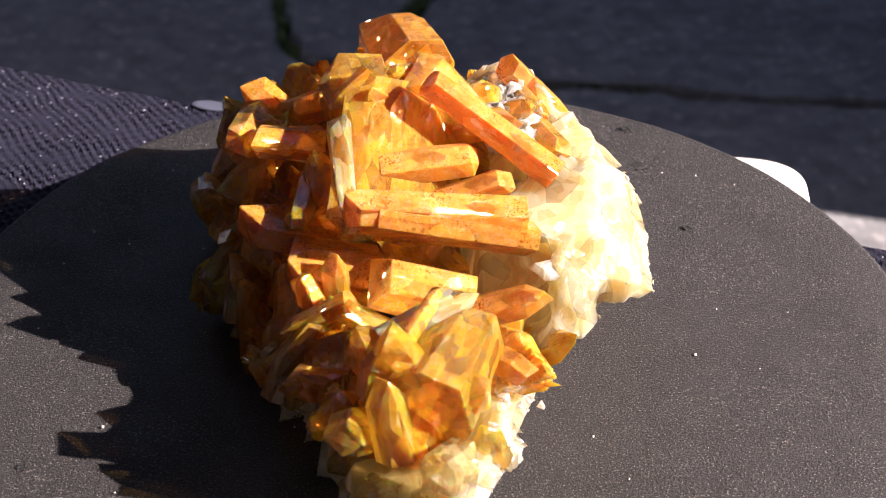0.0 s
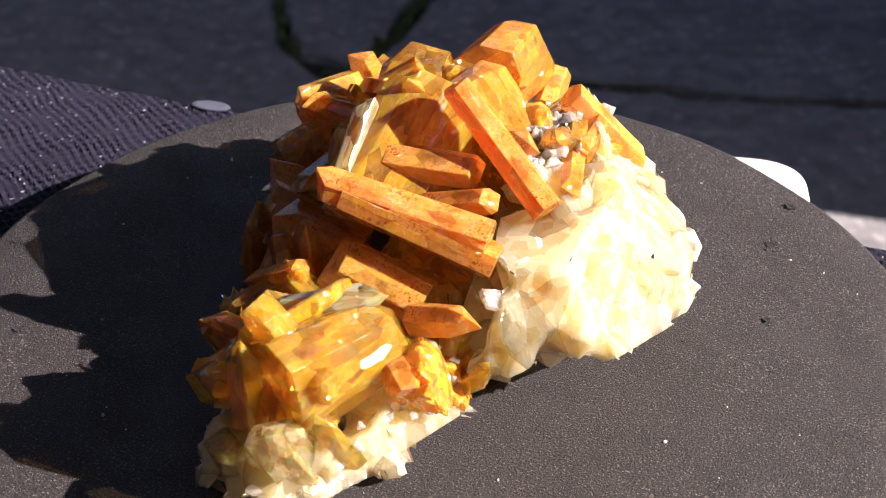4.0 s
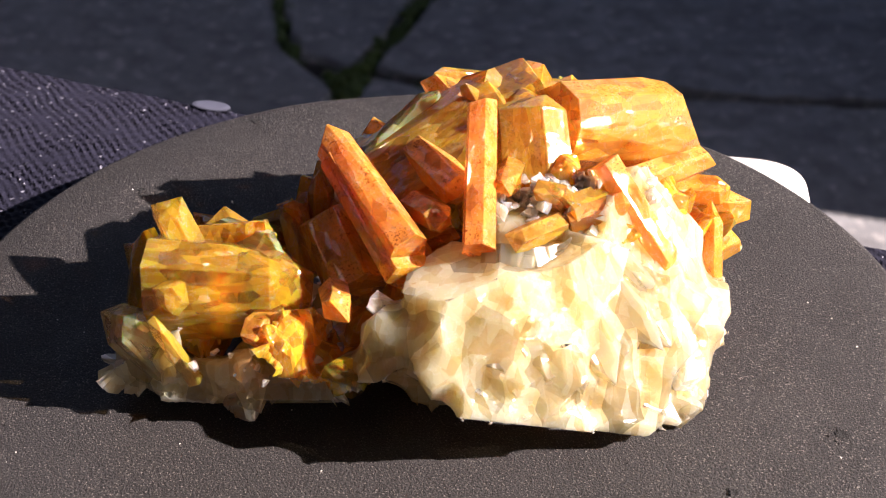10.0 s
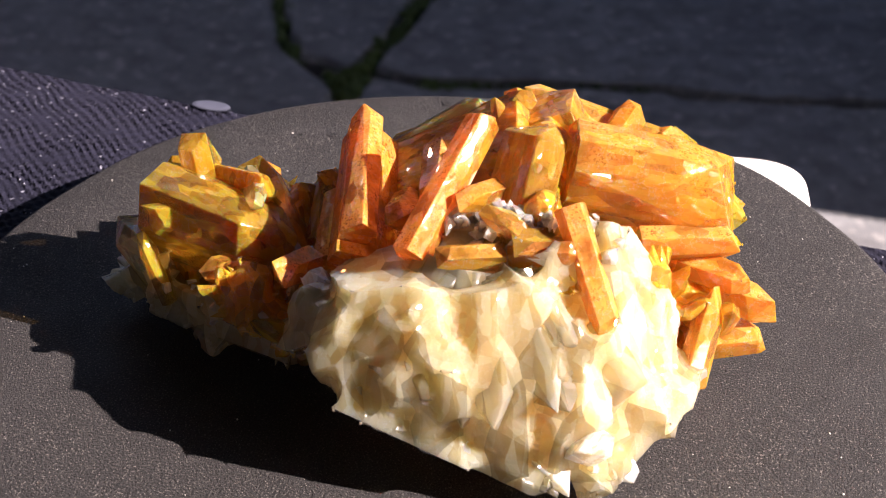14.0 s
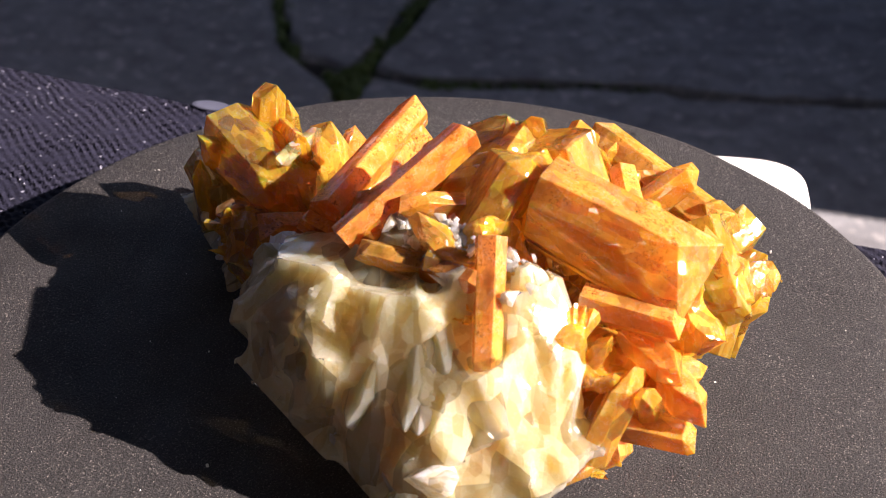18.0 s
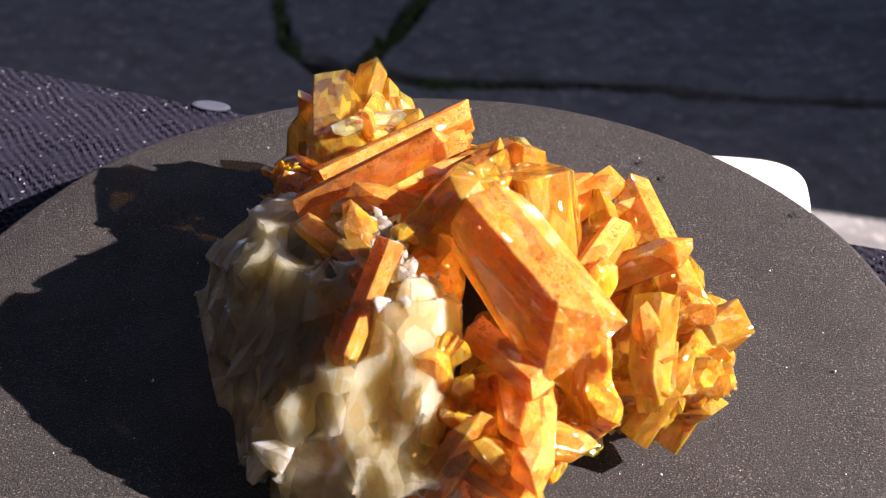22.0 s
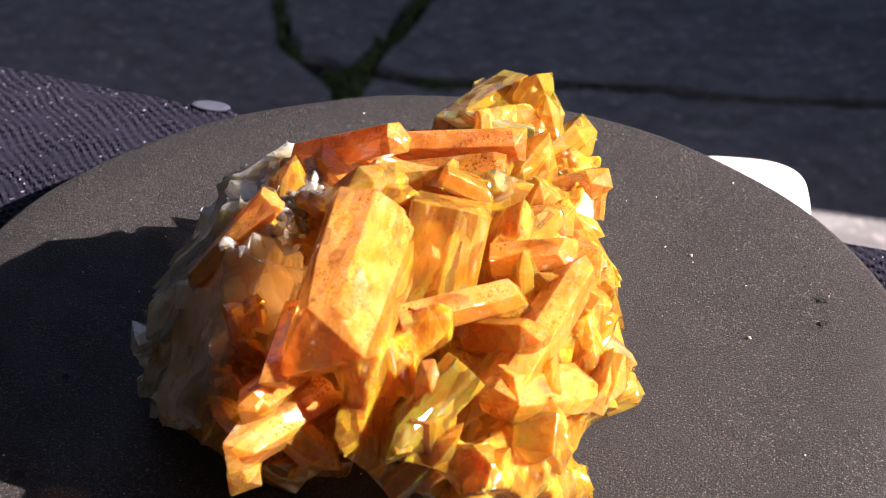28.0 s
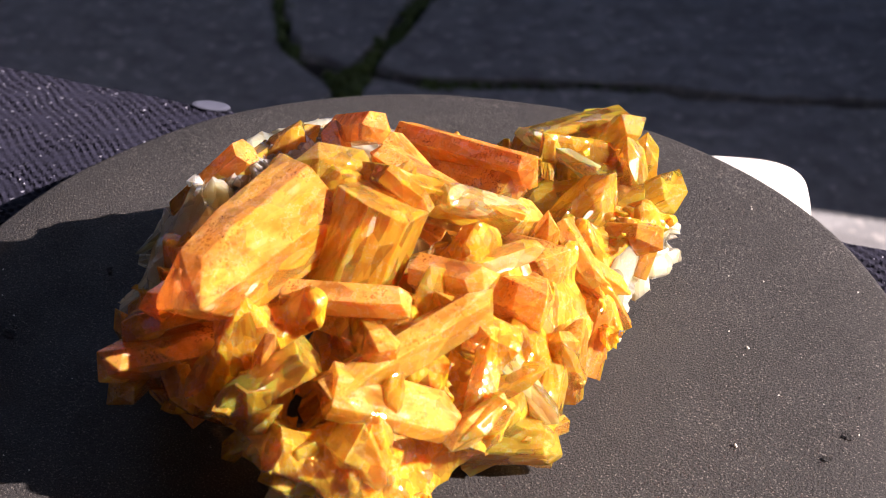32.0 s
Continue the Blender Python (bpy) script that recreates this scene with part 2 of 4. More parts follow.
SLABS = (
    moved(CRACK_A, -0.006, 0)[:-1] + [(-0.088, 0.945)] + moved(CRACK_B[5:], -0.012, 0) + [(-4.0, 0.3), (-4.0, 1.45)],
    moved(CRACK_A, 0.006, 0.0)[:-1] + [(-0.078, 0.972)] + moved(CRACK_B[:5], -0.009, 0)[::-1],
    moved(CRACK_B[:5], 0.009, 0.004) + [(-0.04, 0.968)] + moved(CRACK_C[1:], 0, 0.008) + [(4.0, 1.45)],
    [(-0.052, 0.955)] + moved(CRACK_C[1:], 0, -0.008) + [(4.0, 0.3)] + [(-0.085, 0.3), (-0.078, 0.75), (-0.062, 0.92)],
    [(-4.0, 1.462), (4.0, 1.462), (4.0, 4.0), (-4.0, 4.0)],
)
for i, corners in enumerate(SLABS):
    part("slab", plate(list(corners), GROUND, 0.05, seed=i), SLAB, pavement)

rng = random.Random(8)
bm = bmesh.new()


def tufts(line, count, width, size):
    for _ in range(count):
        i = rng.randrange(len(line) - 1)
        f = rng.random()
        (x0, y0), (x1, y1) = line[i], line[i + 1]
        s = size * rng.uniform(0.4, 1.1)
        m = Matrix.Translation((x0 + (x1 - x0) * f + rng.gauss(0, width), y0 + (y1 - y0) * f + rng.gauss(0, width), GROUND - 0.004 + rng.uniform(-0.008, 0.003)))
        m = m @ Euler((rng.random() * 3, rng.random() * 3, rng.random() * 3)).to_matrix().to_4x4() @ Matrix.Diagonal((s, s * rng.uniform(0.5, 1), s * 0.6, 1))
        bmesh.ops.create_icosphere(bm, subdivisions=1, radius=1.0, matrix=m)


tufts(CRACK_A[1:5], 170, 0.004, 0.006)
tufts(CRACK_B[1:6], 260, 0.006, 0.007)
tufts([(-0.085, 0.965), (-0.06, 0.925)], 90, 0.008, 0.007)
tufts([(0.0, 0.944), (0.05, 0.945)], 90, 0.006, 0.006)
tufts([(0.05, 0.945), (0.128, 0.945), (0.206, 0.941)], 70, 0.003, 0.004)
tagged(part("moss", bm, MOSS), "low green moss growing in the paving cracks", "moss", kind="stuff")



def block(x0, x1, y0, y1, z0, z1):
    bm = bmesh.new()
    bmesh.ops.create_cube(bm, size=1.0)
    for v in bm.verts:
        v.co = (x0 if v.co.x < 0 else x1, y0 if v.co.y < 0 else y1, z0 if v.co.z < 0 else z1)
    return bm


# unseen walls and ceiling, added to shade paving and block sky; sun enters east
for name, size, what in (
    ("wall_east", (1.2, 1.4, 0.505, 3.3, GROUND, 2.3), "wall"),
    ("wall_north", (-1.8, 1.2, 3.1, 3.3, GROUND, 0.7), "wall"),
    ("wall_west", (-1.8, -1.6, -1.6, 3.1, GROUND, 2.3), "wall"),
    ("wall_south", (-1.8, 3.1, -1.8, -1.6, GROUND, 2.3), "wall"),
    ("ceiling", (-1.8, 3.3, -1.8, 1.5, 2.304, 2.45), "ceiling"),
):
    tagged(part(name, block(*size), RENDER), "added unseen shading " + what, what, kind="structure")

# ---- bench with its cloth ----
TABLE = -0.022


def cloth():
    """A knitted cloth over a bench top: ribs of small stitches, falling over the far edge."""
    bm = bmesh.new()
    ax, ay = Vector((0.9332, -0.3593)), Vector((0.3593, 0.9332))  # along and across the far edge
    edge = Vector((-0.1536, 0.1848))
    du, dv = 0.0011, 0.0011
    us, vs = 330, 300
    grid = []
    for j in range(vs):
        row = []
        v = -j * dv if j else 0.0
        for i in range(us):
            u = -0.03 + i * du
            p = edge + ax * u + ay * v
            bend = 2.2 * noise.noise(Vector((p.x * 55, p.y * 55, 4.0)))
            loop = 0.6 + 0.7 * noise.noise(Vector((p.x * 120, p.y * 120, 9.0)))
            z = 0.0009 * loop * math.sin(u * 2 * math.pi / 0.0052 + v * 260 + bend) * math.sin(v * 2 * math.pi / 0.0041 + 1.3 * bend)
            z += 0.0016 * noise.noise(Vector((p.x * 30, p.y * 30, 0)))
            row.append(bm.verts.new((p.x, p.y, TABLE + z)))
        grid.append(row)
    for a, b in zip(grid, grid[1:]):
        for i in range(us - 1):
            bm.faces.new((a[i], a[i + 1], b[i + 1], b[i]))
    return bm, ax, ay, edge


bench = thing("bench", "low bench hidden under a navy cloth", "bench")
cloth_bm, AX, AY, EDGE = cloth()
ground_cloth = thing("knitted_cloth", "navy knitted cloth with glinting threads laid over a bench", "cloth")
part("covering", cloth_bm, CLOTH, ground_cloth)


def box_along(u0, u1, v0, v1, z0, z1, bevel=0.004):
    """A bevelled block laid along the far edge of the bench."""
    bm = bmesh.new()
    bmesh.ops.create_cube(bm, size=1.0)
    for v in bm.verts:
        u, w = (u0 if v.co.x < 0 else u1), (v0 if v.co.y < 0 else v1)
        p = EDGE + AX * u + AY * w
        v.co = (p.x, p.y, z0 if v.co.z < 0 else z1)
    bmesh.ops.bevel(bm, geom=bm.edges[:], offset=bevel, segments=3, affect="EDGES", profile=0.6)
    return bm


part("outer_fold", box_along(-0.7, 0.9, -0.7, 0.003, TABLE - 0.20, TABLE - 0.0035), CLOTH, ground_cloth)
part("base", box_along(-0.66, 0.86, -0.66, -0.03, GROUND, TABLE - 0.205), BLACK, bench)

# ---- turntable and foam disc ----
turntable = thing("turntable", "black plastic motor base under the foam disc", "turntable")
part("housing", lathe([(0.066, TABLE + 0.001), (0.07, TABLE + 0.003), (0.07, -0.008), (0.066, -0.0055)], 64), BLACK, turntable)

disc = thing("foam_disc", "round dark grey foam pad turning slowly on its base", "foam pad")
R = 0.1289


def foam_sheet():
    """A foam disc, slightly uneven, with a softened rim."""
    bm = bmesh.new()
    n = 160
    rings = []
    for r, z in ((0.03, 0.0), (0.06, 0.0), (0.09, 0.0), (0.11, 0.0), (R - 0.0022, 0.0), (R - 0.0008, -0.0006), (R, -0.002), (R, -0.0038), (R - 0.001, -0.005), (0.05, -0.0052)):
        ring = []
        for i in range(n):
            a = 2 * math.pi * i / n
            k = 1 + 0.002 * noise.noise(Vector((math.cos(a) * 1.5, math.sin(a) * 1.5, 3.1))) * (r > 0.1)
            dz = 0.0008 * noise.noise(Vector((r * 30 * math.cos(a), r * 30 * math.sin(a), 0)))
            ring.append(bm.verts.new((r * k * math.cos(a) + 0.0011 * (r > 0.1), r * k * math.sin(a) + 0.002 * (r > 0.1), z + dz * (r > 0.085))))
        rings.append(ring)
    for a, b in zip(rings, rings[1:]):
        for i in range(n):
            f = bm.faces.new((a[i], b[i], b[(i + 1) % n], a[(i + 1) % n]))
            f.smooth = True
    bm.faces.new(rings[0])
    bm.faces.new(rings[-1][::-1])
    return bm


part("pad", foam_sheet(), FOAM, disc)
# near-black colour for the shade inside torn holes, also for dark crumbs
TORN = simple("hole_shade_and_crumbs", (0.006, 0.006, 0.007), (0.012, 0.012, 0.013), 300.0, 0.95, 0.6)
GRIT = simple("pale_grit", (0.5, 0.48, 0.45), (0.62, 0.6, 0.57), 300.0, 0.8, 0.2)


def tear(x, y, size, seed):
    """A ragged near-black patch painting the shade of a small torn hole, with crumbs round it."""
    rng = random.Random(seed)
    bm = bmesh.new()
    n = 18
    ring = [bm.verts.new((x + size * rng.uniform(0.5, 1.2) * math.cos(2 * math.pi * i / n), y + size * rng.uniform(0.5, 1.2) * math.sin(2 * math.pi * i / n), 0.0004)) for i in range(n)]
    mid = bm.verts.new((x, y, 0.0002))
    for i in range(n):
        bm.faces.new((ring[i], ring[(i + 1) % n], mid))
    part("tear", bm, TORN, disc, "flat dark patch for the shade in a torn hole")
    for _ in range(5):
        a, r = rng.random() * 6.28, size * rng.uniform(0.9, 1.8)
        crumb(x + r * math.cos(a), y + r * math.sin(a), size * rng.uniform(0.15, 0.32), FOAM, rng.random())


def crumb(x, y, size, material, turn):
    bm = bmesh.new()
    m = pose(x, y, size * 0.4, turn * 200, turn * 90, turn * 360) @ Matrix.Diagonal((size, size * 0.7, size * 0.6, 1))
    bmesh.ops.create_icosphere(bm, subdivisions=1, radius=1.0, matrix=m)
    part("crumb", bm, material, disc)


tear(0.0637, 0.0843, 0.0021, 1)
tear(0.0621, 0.1056, 0.0014, 2)
tear(0.0740, 0.0509, 0.0011, 3)
tear(-0.0896, -0.0585, 0.0010, 4)
tear(-0.0923, -0.0485, 0.0011, 5)
tear(-0.1188, -0.0185, 0.0011, 6)
rng = random.Random(21)
for x, y in ((0.0686, -0.0061), (-0.0924, 0.0464), (-0.0521, -0.0639), (-0.076, -0.0347)):
    crumb(x, y, 0.0006, GRIT, rng.random())
for _ in range(130):
    a, r = rng.random() * 6.283, 0.12 * math.sqrt(rng.random())
    crumb(r * math.cos(a), r * math.sin(a), rng.uniform(0.00012, 0.0004), GRIT if rng.random() < 0.6 else TORN, rng.random())

puck = thing("plastic_foot", "glossy white rounded plastic piece beside the foam pad", "plastic piece")
puck.matrix_world = pose(0.0965, 0.087, TABLE - 0.002, 0, 0, -8)
bm = bmesh.new()
shell_rings = []
for size, z in ((0.0195, 0.0), (0.0212, 0.0015), (0.0216, 0.005), (0.0216, 0.010), (0.0208, 0.0125), (0.019, 0.0138), (0.012, 0.0143)):
    shell_rings.append([])
    for i in range(64):
        a = 2 * math.pi * i / 64
        k = size / (abs(math.cos(a)) ** 3.2 + abs(math.sin(a)) ** 3.2) ** (1 / 3.2)
        shell_rings[-1].append(bm.verts.new((k * math.cos(a), k * math.sin(a), z)))
for low, high in zip(shell_rings, shell_rings[1:]):
    for i in range(64):
        bm.faces.new((low[i], low[(i + 1) % 64], high[(i + 1) % 64], high[i])).smooth = True
bm.faces.new(shell_rings[-1]).smooth = True
bm.faces.new(shell_rings[0][::-1])
part("shell", bm, WHITE, puck)
scrap = thing("paper_scrap", "small pale scrap lying at the cloth's edge", "scrap")
scrap.matrix_world = pose(-0.074, 0.1548, TABLE + 0.0005, 0, 0, -14)
part("sheet", lathe([(0.0055, 0.0), (0.0068, 0.0002), (0.0068, 0.0005), (0.0055, 0.0007)], 32, 0.45), PALE, scrap)

# ---- the quartz cluster ----
cluster = thing("citrine_cluster", "golden orange citrine crystal cluster on a milky quartz base", "crystal cluster")
CM = 0.01


def prism(bm, length, width, flat, head, seed, chisel=0.35, sides=6, dome=False):
    """A quartz crystal along z: an uneven six-sided prism with a slanted, chisel-like point."""
    rng = random.Random(seed)
    head = min(head * width, 0.6 * length)
    turn = [2 * math.pi * (i + rng.uniform(-0.13, 0.13)) / sides for i in range(sides)]
    rad = [0.5 * width * rng.uniform(0.9, 1.1) for _ in range(sides)]

    def ring(at, k, slant):
        return [bm.verts.new(Vector((math.cos(t) * r * k, math.sin(t) * flat * r * k, at + slant * width * rng.uniform(-1, 1))) * CM) for t, r in zip(turn, rad)]

    vs = ring(0.0, 1.04, 0.0) + ring(length - head, 0.95, 0.16)
    if dome:
        vs += ring(length - 0.42 * head, 0.78, 0.05)
    side = rng.uniform(-0.3, 0.3) * width * 0.5
    half = chisel * width * rng.uniform(0.3, 0.75)
    across = rng.random() < 0.6
    for s in (-1, 1):
        p = (side + s * half, 0, length) if across else (side, s * half * flat, length)
        vs.append(bm.verts.new((Vector(p) - Vector((0, 0, rng.uniform(0, 0.12) * width))) * CM))
    bmesh.ops.convex_hull(bm, input=vs)


def faceted(bm, centre, size, seed, points=16, turn=0.0):
    """A broken lump: the hull of points strewn over an ellipsoid."""
    rng = random.Random(seed)
    vs = []
    rot = Euler((rng.uniform(-0.5, 0.5), rng.uniform(-0.5, 0.5), rng.uniform(0, 3) if not turn else turn)).to_matrix()
    for _ in range(points):
        d = Vector((rng.gauss(0, 1), rng.gauss(0, 1), rng.gauss(0, 1))).normalized() * rng.uniform(0.86, 1.08)
        vs.append(bm.verts.new((Vector(centre) + rot @ Vector((d.x * size[0], d.y * size[1], d.z * size[2]))) * CM))
    bmesh.ops.convex_hull(bm, input=vs)


def tidy(bm, bevel):
    """Clears leftovers of a hull and wears its edges a little."""
    bmesh.ops.delete(bm, geom=[v for v in bm.verts if not v.link_faces], context="VERTS")
    bmesh.ops.dissolve_limit(bm, angle_limit=radians(5), verts=bm.verts[:], edges=bm.edges[:])
    bmesh.ops.bevel(bm, geom=bm.edges[:], offset=bevel * CM, segments=1, affect="EDGES", clamp_overlap=True)
    bmesh.ops.recalc_face_normals(bm, faces=bm.faces)
    return bm


COUNT = [0]


def frame_of(base, tip, roll):
    """The pose of a crystal that grows from base to tip."""
    a, b = Vector(base) * CM, Vector(tip) * CM
    return Matrix.Translation(a) @ (b - a).to_track_quat("Z", "Y").to_matrix().to_4x4() @ Matrix.Rotation(radians(roll), 4, "Z")


def crystal(bx, by, bz, tx, ty, tz, width, material, flat=0.85, roll=0.0, head=0.7, chisel=0.35, label="", name="crystal", dome=False):
    bm = bmesh.new()
    length, seed = (Vector((tx, ty, tz)) - Vector((bx, by, bz))).length, round(bx * 731 + by * 377 + tz * 97)
    prism(bm, length, width, flat, head, seed, chisel, 8 if dome else 6, dome)
    ob = part(name, tidy(bm, 0.014 * min(width, 1.4)), material, cluster, label)
    ob.matrix_basis = frame_of((bx, by, bz), (tx, ty, tz), roll)
    return ob


def bar(base, tip, width, depth, face, material, head=0.35, chisel=0.6, label="", name="crystal", dome=False):
    """A crystal whose broad side looks along the given direction: so wide across it, so deep along it."""
    m = frame_of(base, tip, 0.0)
    n = m.to_3x3().inverted() @ Vector(face)
    return crystal(*base, *tip, width, material, depth / width / 0.87, math.degrees(math.atan2(n.y, n.x)) - 90.0, head, chisel, label, name, dome)


def block_into(body, bm, m):
    bmesh.ops.delete(bm, geom=[v for v in bm.verts if not v.link_faces], context="VERTS")
    me = bpy.data.meshes.new("block")
    bm.to_mesh(me)
    bm.free()
    me.transform(m)
    body.from_mesh(me)
    bpy.data.meshes.remove(me)


BODY, GOLD = bmesh.new(), bmesh.new()


def mass(bx, by, bz, tx, ty, tz, width, flat, roll, body=BODY):
    """Adds a block to a body that carries the crystals."""
    COUNT[0] += 1
    bm = bmesh.new()
    prism(bm, (Vector((tx, ty, tz)) - Vector((bx, by, bz))).length, width, flat, 0.3, COUNT[0], 0.6)
    block_into(body, bm, frame_of((bx, by, bz), (tx, ty, tz), roll))


def mass_lump(x, y, z, sx, sy, sz, body=BODY):
    COUNT[0] += 1
    bm = bmesh.new()
    faceted(bm, (x, y, z), (sx, sy, sz), COUNT[0], 18)
    block_into(body, bm, Matrix())


def fracture(body, name, material, label, planes, stretch, tilt, from_point, seed, voxel, calming):
    """Fuses a body and breaks its skin into flat planes, drawn out away from a point."""
    bmesh.ops.recalc_face_normals(body, faces=body.faces)
    me = bpy.data.meshes.new(name)
    body.to_mesh(me)
    body.free()
    raw = new("raw_body", me)
    fuse = raw.modifiers.new("fuse", "REMESH")
    fuse.mode, fuse.voxel_size = "VOXEL", voxel
    calm = raw.modifiers.new("calm", "SMOOTH")
    calm.factor, calm.iterations = 0.5, calming
    whole = bpy.data.meshes.new_from_object(raw.evaluated_get(bpy.context.evaluated_depsgraph_get()))
    bpy.data.objects.remove(raw)
    n = len(whole.vertices)
    co, no = np.empty(n * 3, np.float32), np.empty(n * 3, np.float32)
    whole.vertices.foreach_get("co", co)
    whole.vertices.foreach_get("normal", no)
    co, no = co.reshape(-1, 3), no.reshape(-1, 3)
    rng = np.random.default_rng(seed)
    pick = rng.choice(n, planes, replace=False)
    spot = co[pick]
    face = no[pick] + tilt * rng.normal(size=(planes, 3))
    face /= np.linalg.norm(face, axis=1)[:, None]
    spot = spot + face * rng.uniform(0.0008, 0.0022, planes)[:, None]
    way = spot - np.array(from_point) * CM
    way -= face * (way * face).sum(1)[:, None]
    way /= np.linalg.norm(way, axis=1)[:, None] + 1e-9
    reach = 0.9 * math.sqrt(sum(p.area for p in whole.polygons) / planes)
    push = np.zeros(n)
    for i in range(0, n, 8000):
        q = co[i:i + 8000, None, :] - spot[None]
        along = (q * way[None]).sum(2)
        far = np.sqrt(np.maximum((q * q).sum(2) - (1 - 1 / stretch ** 2) * along ** 2, 0)) / reach
        facing = no[i:i + 8000] @ face.T
        h = np.where(facing > 0.35, -(q * face[None]).sum(2) / np.maximum(facing, 0.35), 0.01) + 0.0012 * far ** 4
        push[i:i + 8000] = np.clip(h.min(1), -0.0016, 0.003)
    whole.vertices.foreach_set("co", (co + no * push[:, None]).astype(np.float32).ravel())
    bm = bmesh.new()
    bm.from_mesh(whole)
    bpy.data.meshes.remove(whole)
    bmesh.ops.dissolve_limit(bm, angle_limit=radians(7), verts=bm.verts[:], edges=bm.edges[:])
    bmesh.ops.triangulate(bm, faces=bm.faces[:])
    return part(name, bm, material, cluster, label)


def slab(corners, inward, thick, material, label=""):
    """A thick plate of quartz with a ragged rim."""
    COUNT[0] += 1
    rng = random.Random(COUNT[0])
    bm = bmesh.new()
    vs = []
    n = len(corners)
    for i in range(n):
        a, b = Vector(corners[i]), Vector(corners[(i + 1) % n])
        for k in range(4):
            p = a.lerp(b, k / 4) + Vector((rng.uniform(-1, 1), rng.uniform(-1, 1), rng.uniform(-1, 1))) * 0.07
            vs.append((p, p + Vector(inward) * thick))
    top = [bm.verts.new(p * CM) for p, _ in vs]
    low = [bm.verts.new(q * CM) for _, q in vs]
    bm.faces.new(top)
    bm.faces.new(low[::-1])
    for i in range(len(vs)):
        j = (i + 1) % len(vs)
        bm.faces.new((top[j], top[i], low[i], low[j]))
    bmesh.ops.triangulate(bm, faces=bm.faces[:])
    bmesh.ops.recalc_face_normals(bm, faces=bm.faces)
    return part("quartz_plate", bm, material, cluster, label)


def sugar(count, spot, spread, size, material, seed, label=""):
    """A sugary patch of tiny crystals grown together."""
    rng = random.Random(seed)
    bm = bmesh.new()
    for _ in range(count):
        c = [s + rng.gauss(0, 1) * w for s, w in zip(spot, spread)]
        r = size * rng.uniform(0.5, 1.3)
        part_of = bmesh.new()
        faceted(part_of, c, (r, r * rng.uniform(0.6, 1.1), r * 0.8), rng.random(), 9)
        loose = [v for v in part_of.verts if not v.link_faces]
        bmesh.ops.delete(part_of, geom=loose, context="VERTS")
        me = bpy.data.meshes.new("grain")
        part_of.to_mesh(me)
        part_of.free()
        bm.from_mesh(me)
        bpy.data.meshes.remove(me)
    return part("quartz_crust", bm, material, cluster, label)


# milky body
mass(3.0, -2.2, 3.5, 5.3, -0.3, 2.2, 1.3, 0.6, 30)
mass(5.0, -0.9, 2.3, 5.4, 2.6, 1.2, 1.5, 0.6, 10)
mass(5.0, 1.4, 1.6, 5.5, 4.4, 0.7, 1.4, 0.8, 40)
mass(-0.3, -7.7, 0.7, 0.9, -5.9, 0.85, 1.4, 0.9, 20)
mass(0.5, -6.8, 0.8, 1.6, -4.6, 0.9, 1.5, 0.9, 50)
mass(1.2, -5.2, 0.85, 2.3, -2.4, 1.0, 1.6, 0.95, 10)
mass_lump(2.81, 4.81, 1.87, 1.58, 1.39, 1.64)
mass_lump(4.17, 2.48, 1.95, 1.30, 1.65, 1.63)
mass_lump(3.28, -0.16, 2.65, 1.61, 1.65, 1.59)
mass(3.08, 1.75, 4.29, 4.62, 2.08, 1.43, 2.93, 0.77, 69)
mass(3.24, 0.12, 3.90, 4.64, 3.94, 1.27, 2.77, 0.74, 77)
mass(4.05, 3.99, 3.07, 5.22, -0.41, 2.47, 1.94, 0.84, 74)
mass(3.12, 3.15, 4.70, 4.96, 1.45, 2.03, 2.11, 0.72, 1)
mass(3.14, -0.38, 4.55, 3.52, 0.67, 0.62, 2.62, 0.97, 60)
mass(3.38, 4.57, 3.90, 3.13, 5.94, 1.41, 1.77, 0.78, 29)
mass(4.68, 1.29, 3.66, 4.07, -1.16, 2.86, 1.83, 0.76, 60)
mass(3.69, 3.42, 3.38, 3.67, 4.99, 0.63, 2.59, 0.86, 70)
mass(2.59, 2.75, 3.83, 3.70, 4.78, 2.19, 2.68, 0.84, 81)
mass(0.04, -3.70, 1.59, 1.64, -5.72, 1.08, 0.95, 0.96, 29)
mass(3.70, 1.10, 3.50, 3.43, -1.42, 2.97, 2.72, 0.89, 66)
mass(3.36, 2.09, 4.68, 4.83, 3.01, 1.23, 2.28, 0.82, 1)
mass(4.19, 1.57, 4.02, 4.58, -1.82, 2.46, 1.81, 0.90, 8)
mass(-0.99, -2.89, 0.99, -1.92, -7.09, 0.39, 0.96, 0.75, 75)
mass(0.08, -2.62, 2.44, 1.48, -4.32, 0.62, 1.17, 0.71, 3)
mass(3.52, 1.60, 2.75, 3.21, -1.11, 1.86, 1.58, 0.95, 34)
mass(-1.49, -6.30, 0.86, 2.08, -5.40, 1.51, 0.85, 0.84, 49)
mass(1.97, 3.96, 4.84, 2.42, 5.77, 1.65, 2.73, 0.91, 54)
mass(1.65, -4.57, 0.96, -3.01, -3.84, 0.55, 1.13, 0.82, 73)
mass(3.00, 3.73, 3.47, 5.52, 0.66, 1.69, 1.86, 0.83, 17)
mass(1.80, 2.20, 2.95, 2.12, -1.52, 0.32, 2.44, 0.96, 12)
mass(1.88, -4.94, 1.58, 0.15, -7.81, 1.00, 1.19, 0.71, 63)
mass(3.59, 3.35, 2.71, 4.03, 4.57, 0.24, 2.78, 0.77, 86)
mass(-1.68, -3.49, 2.80, -2.24, -5.70, 0.28, 1.13, 0.83, 80)
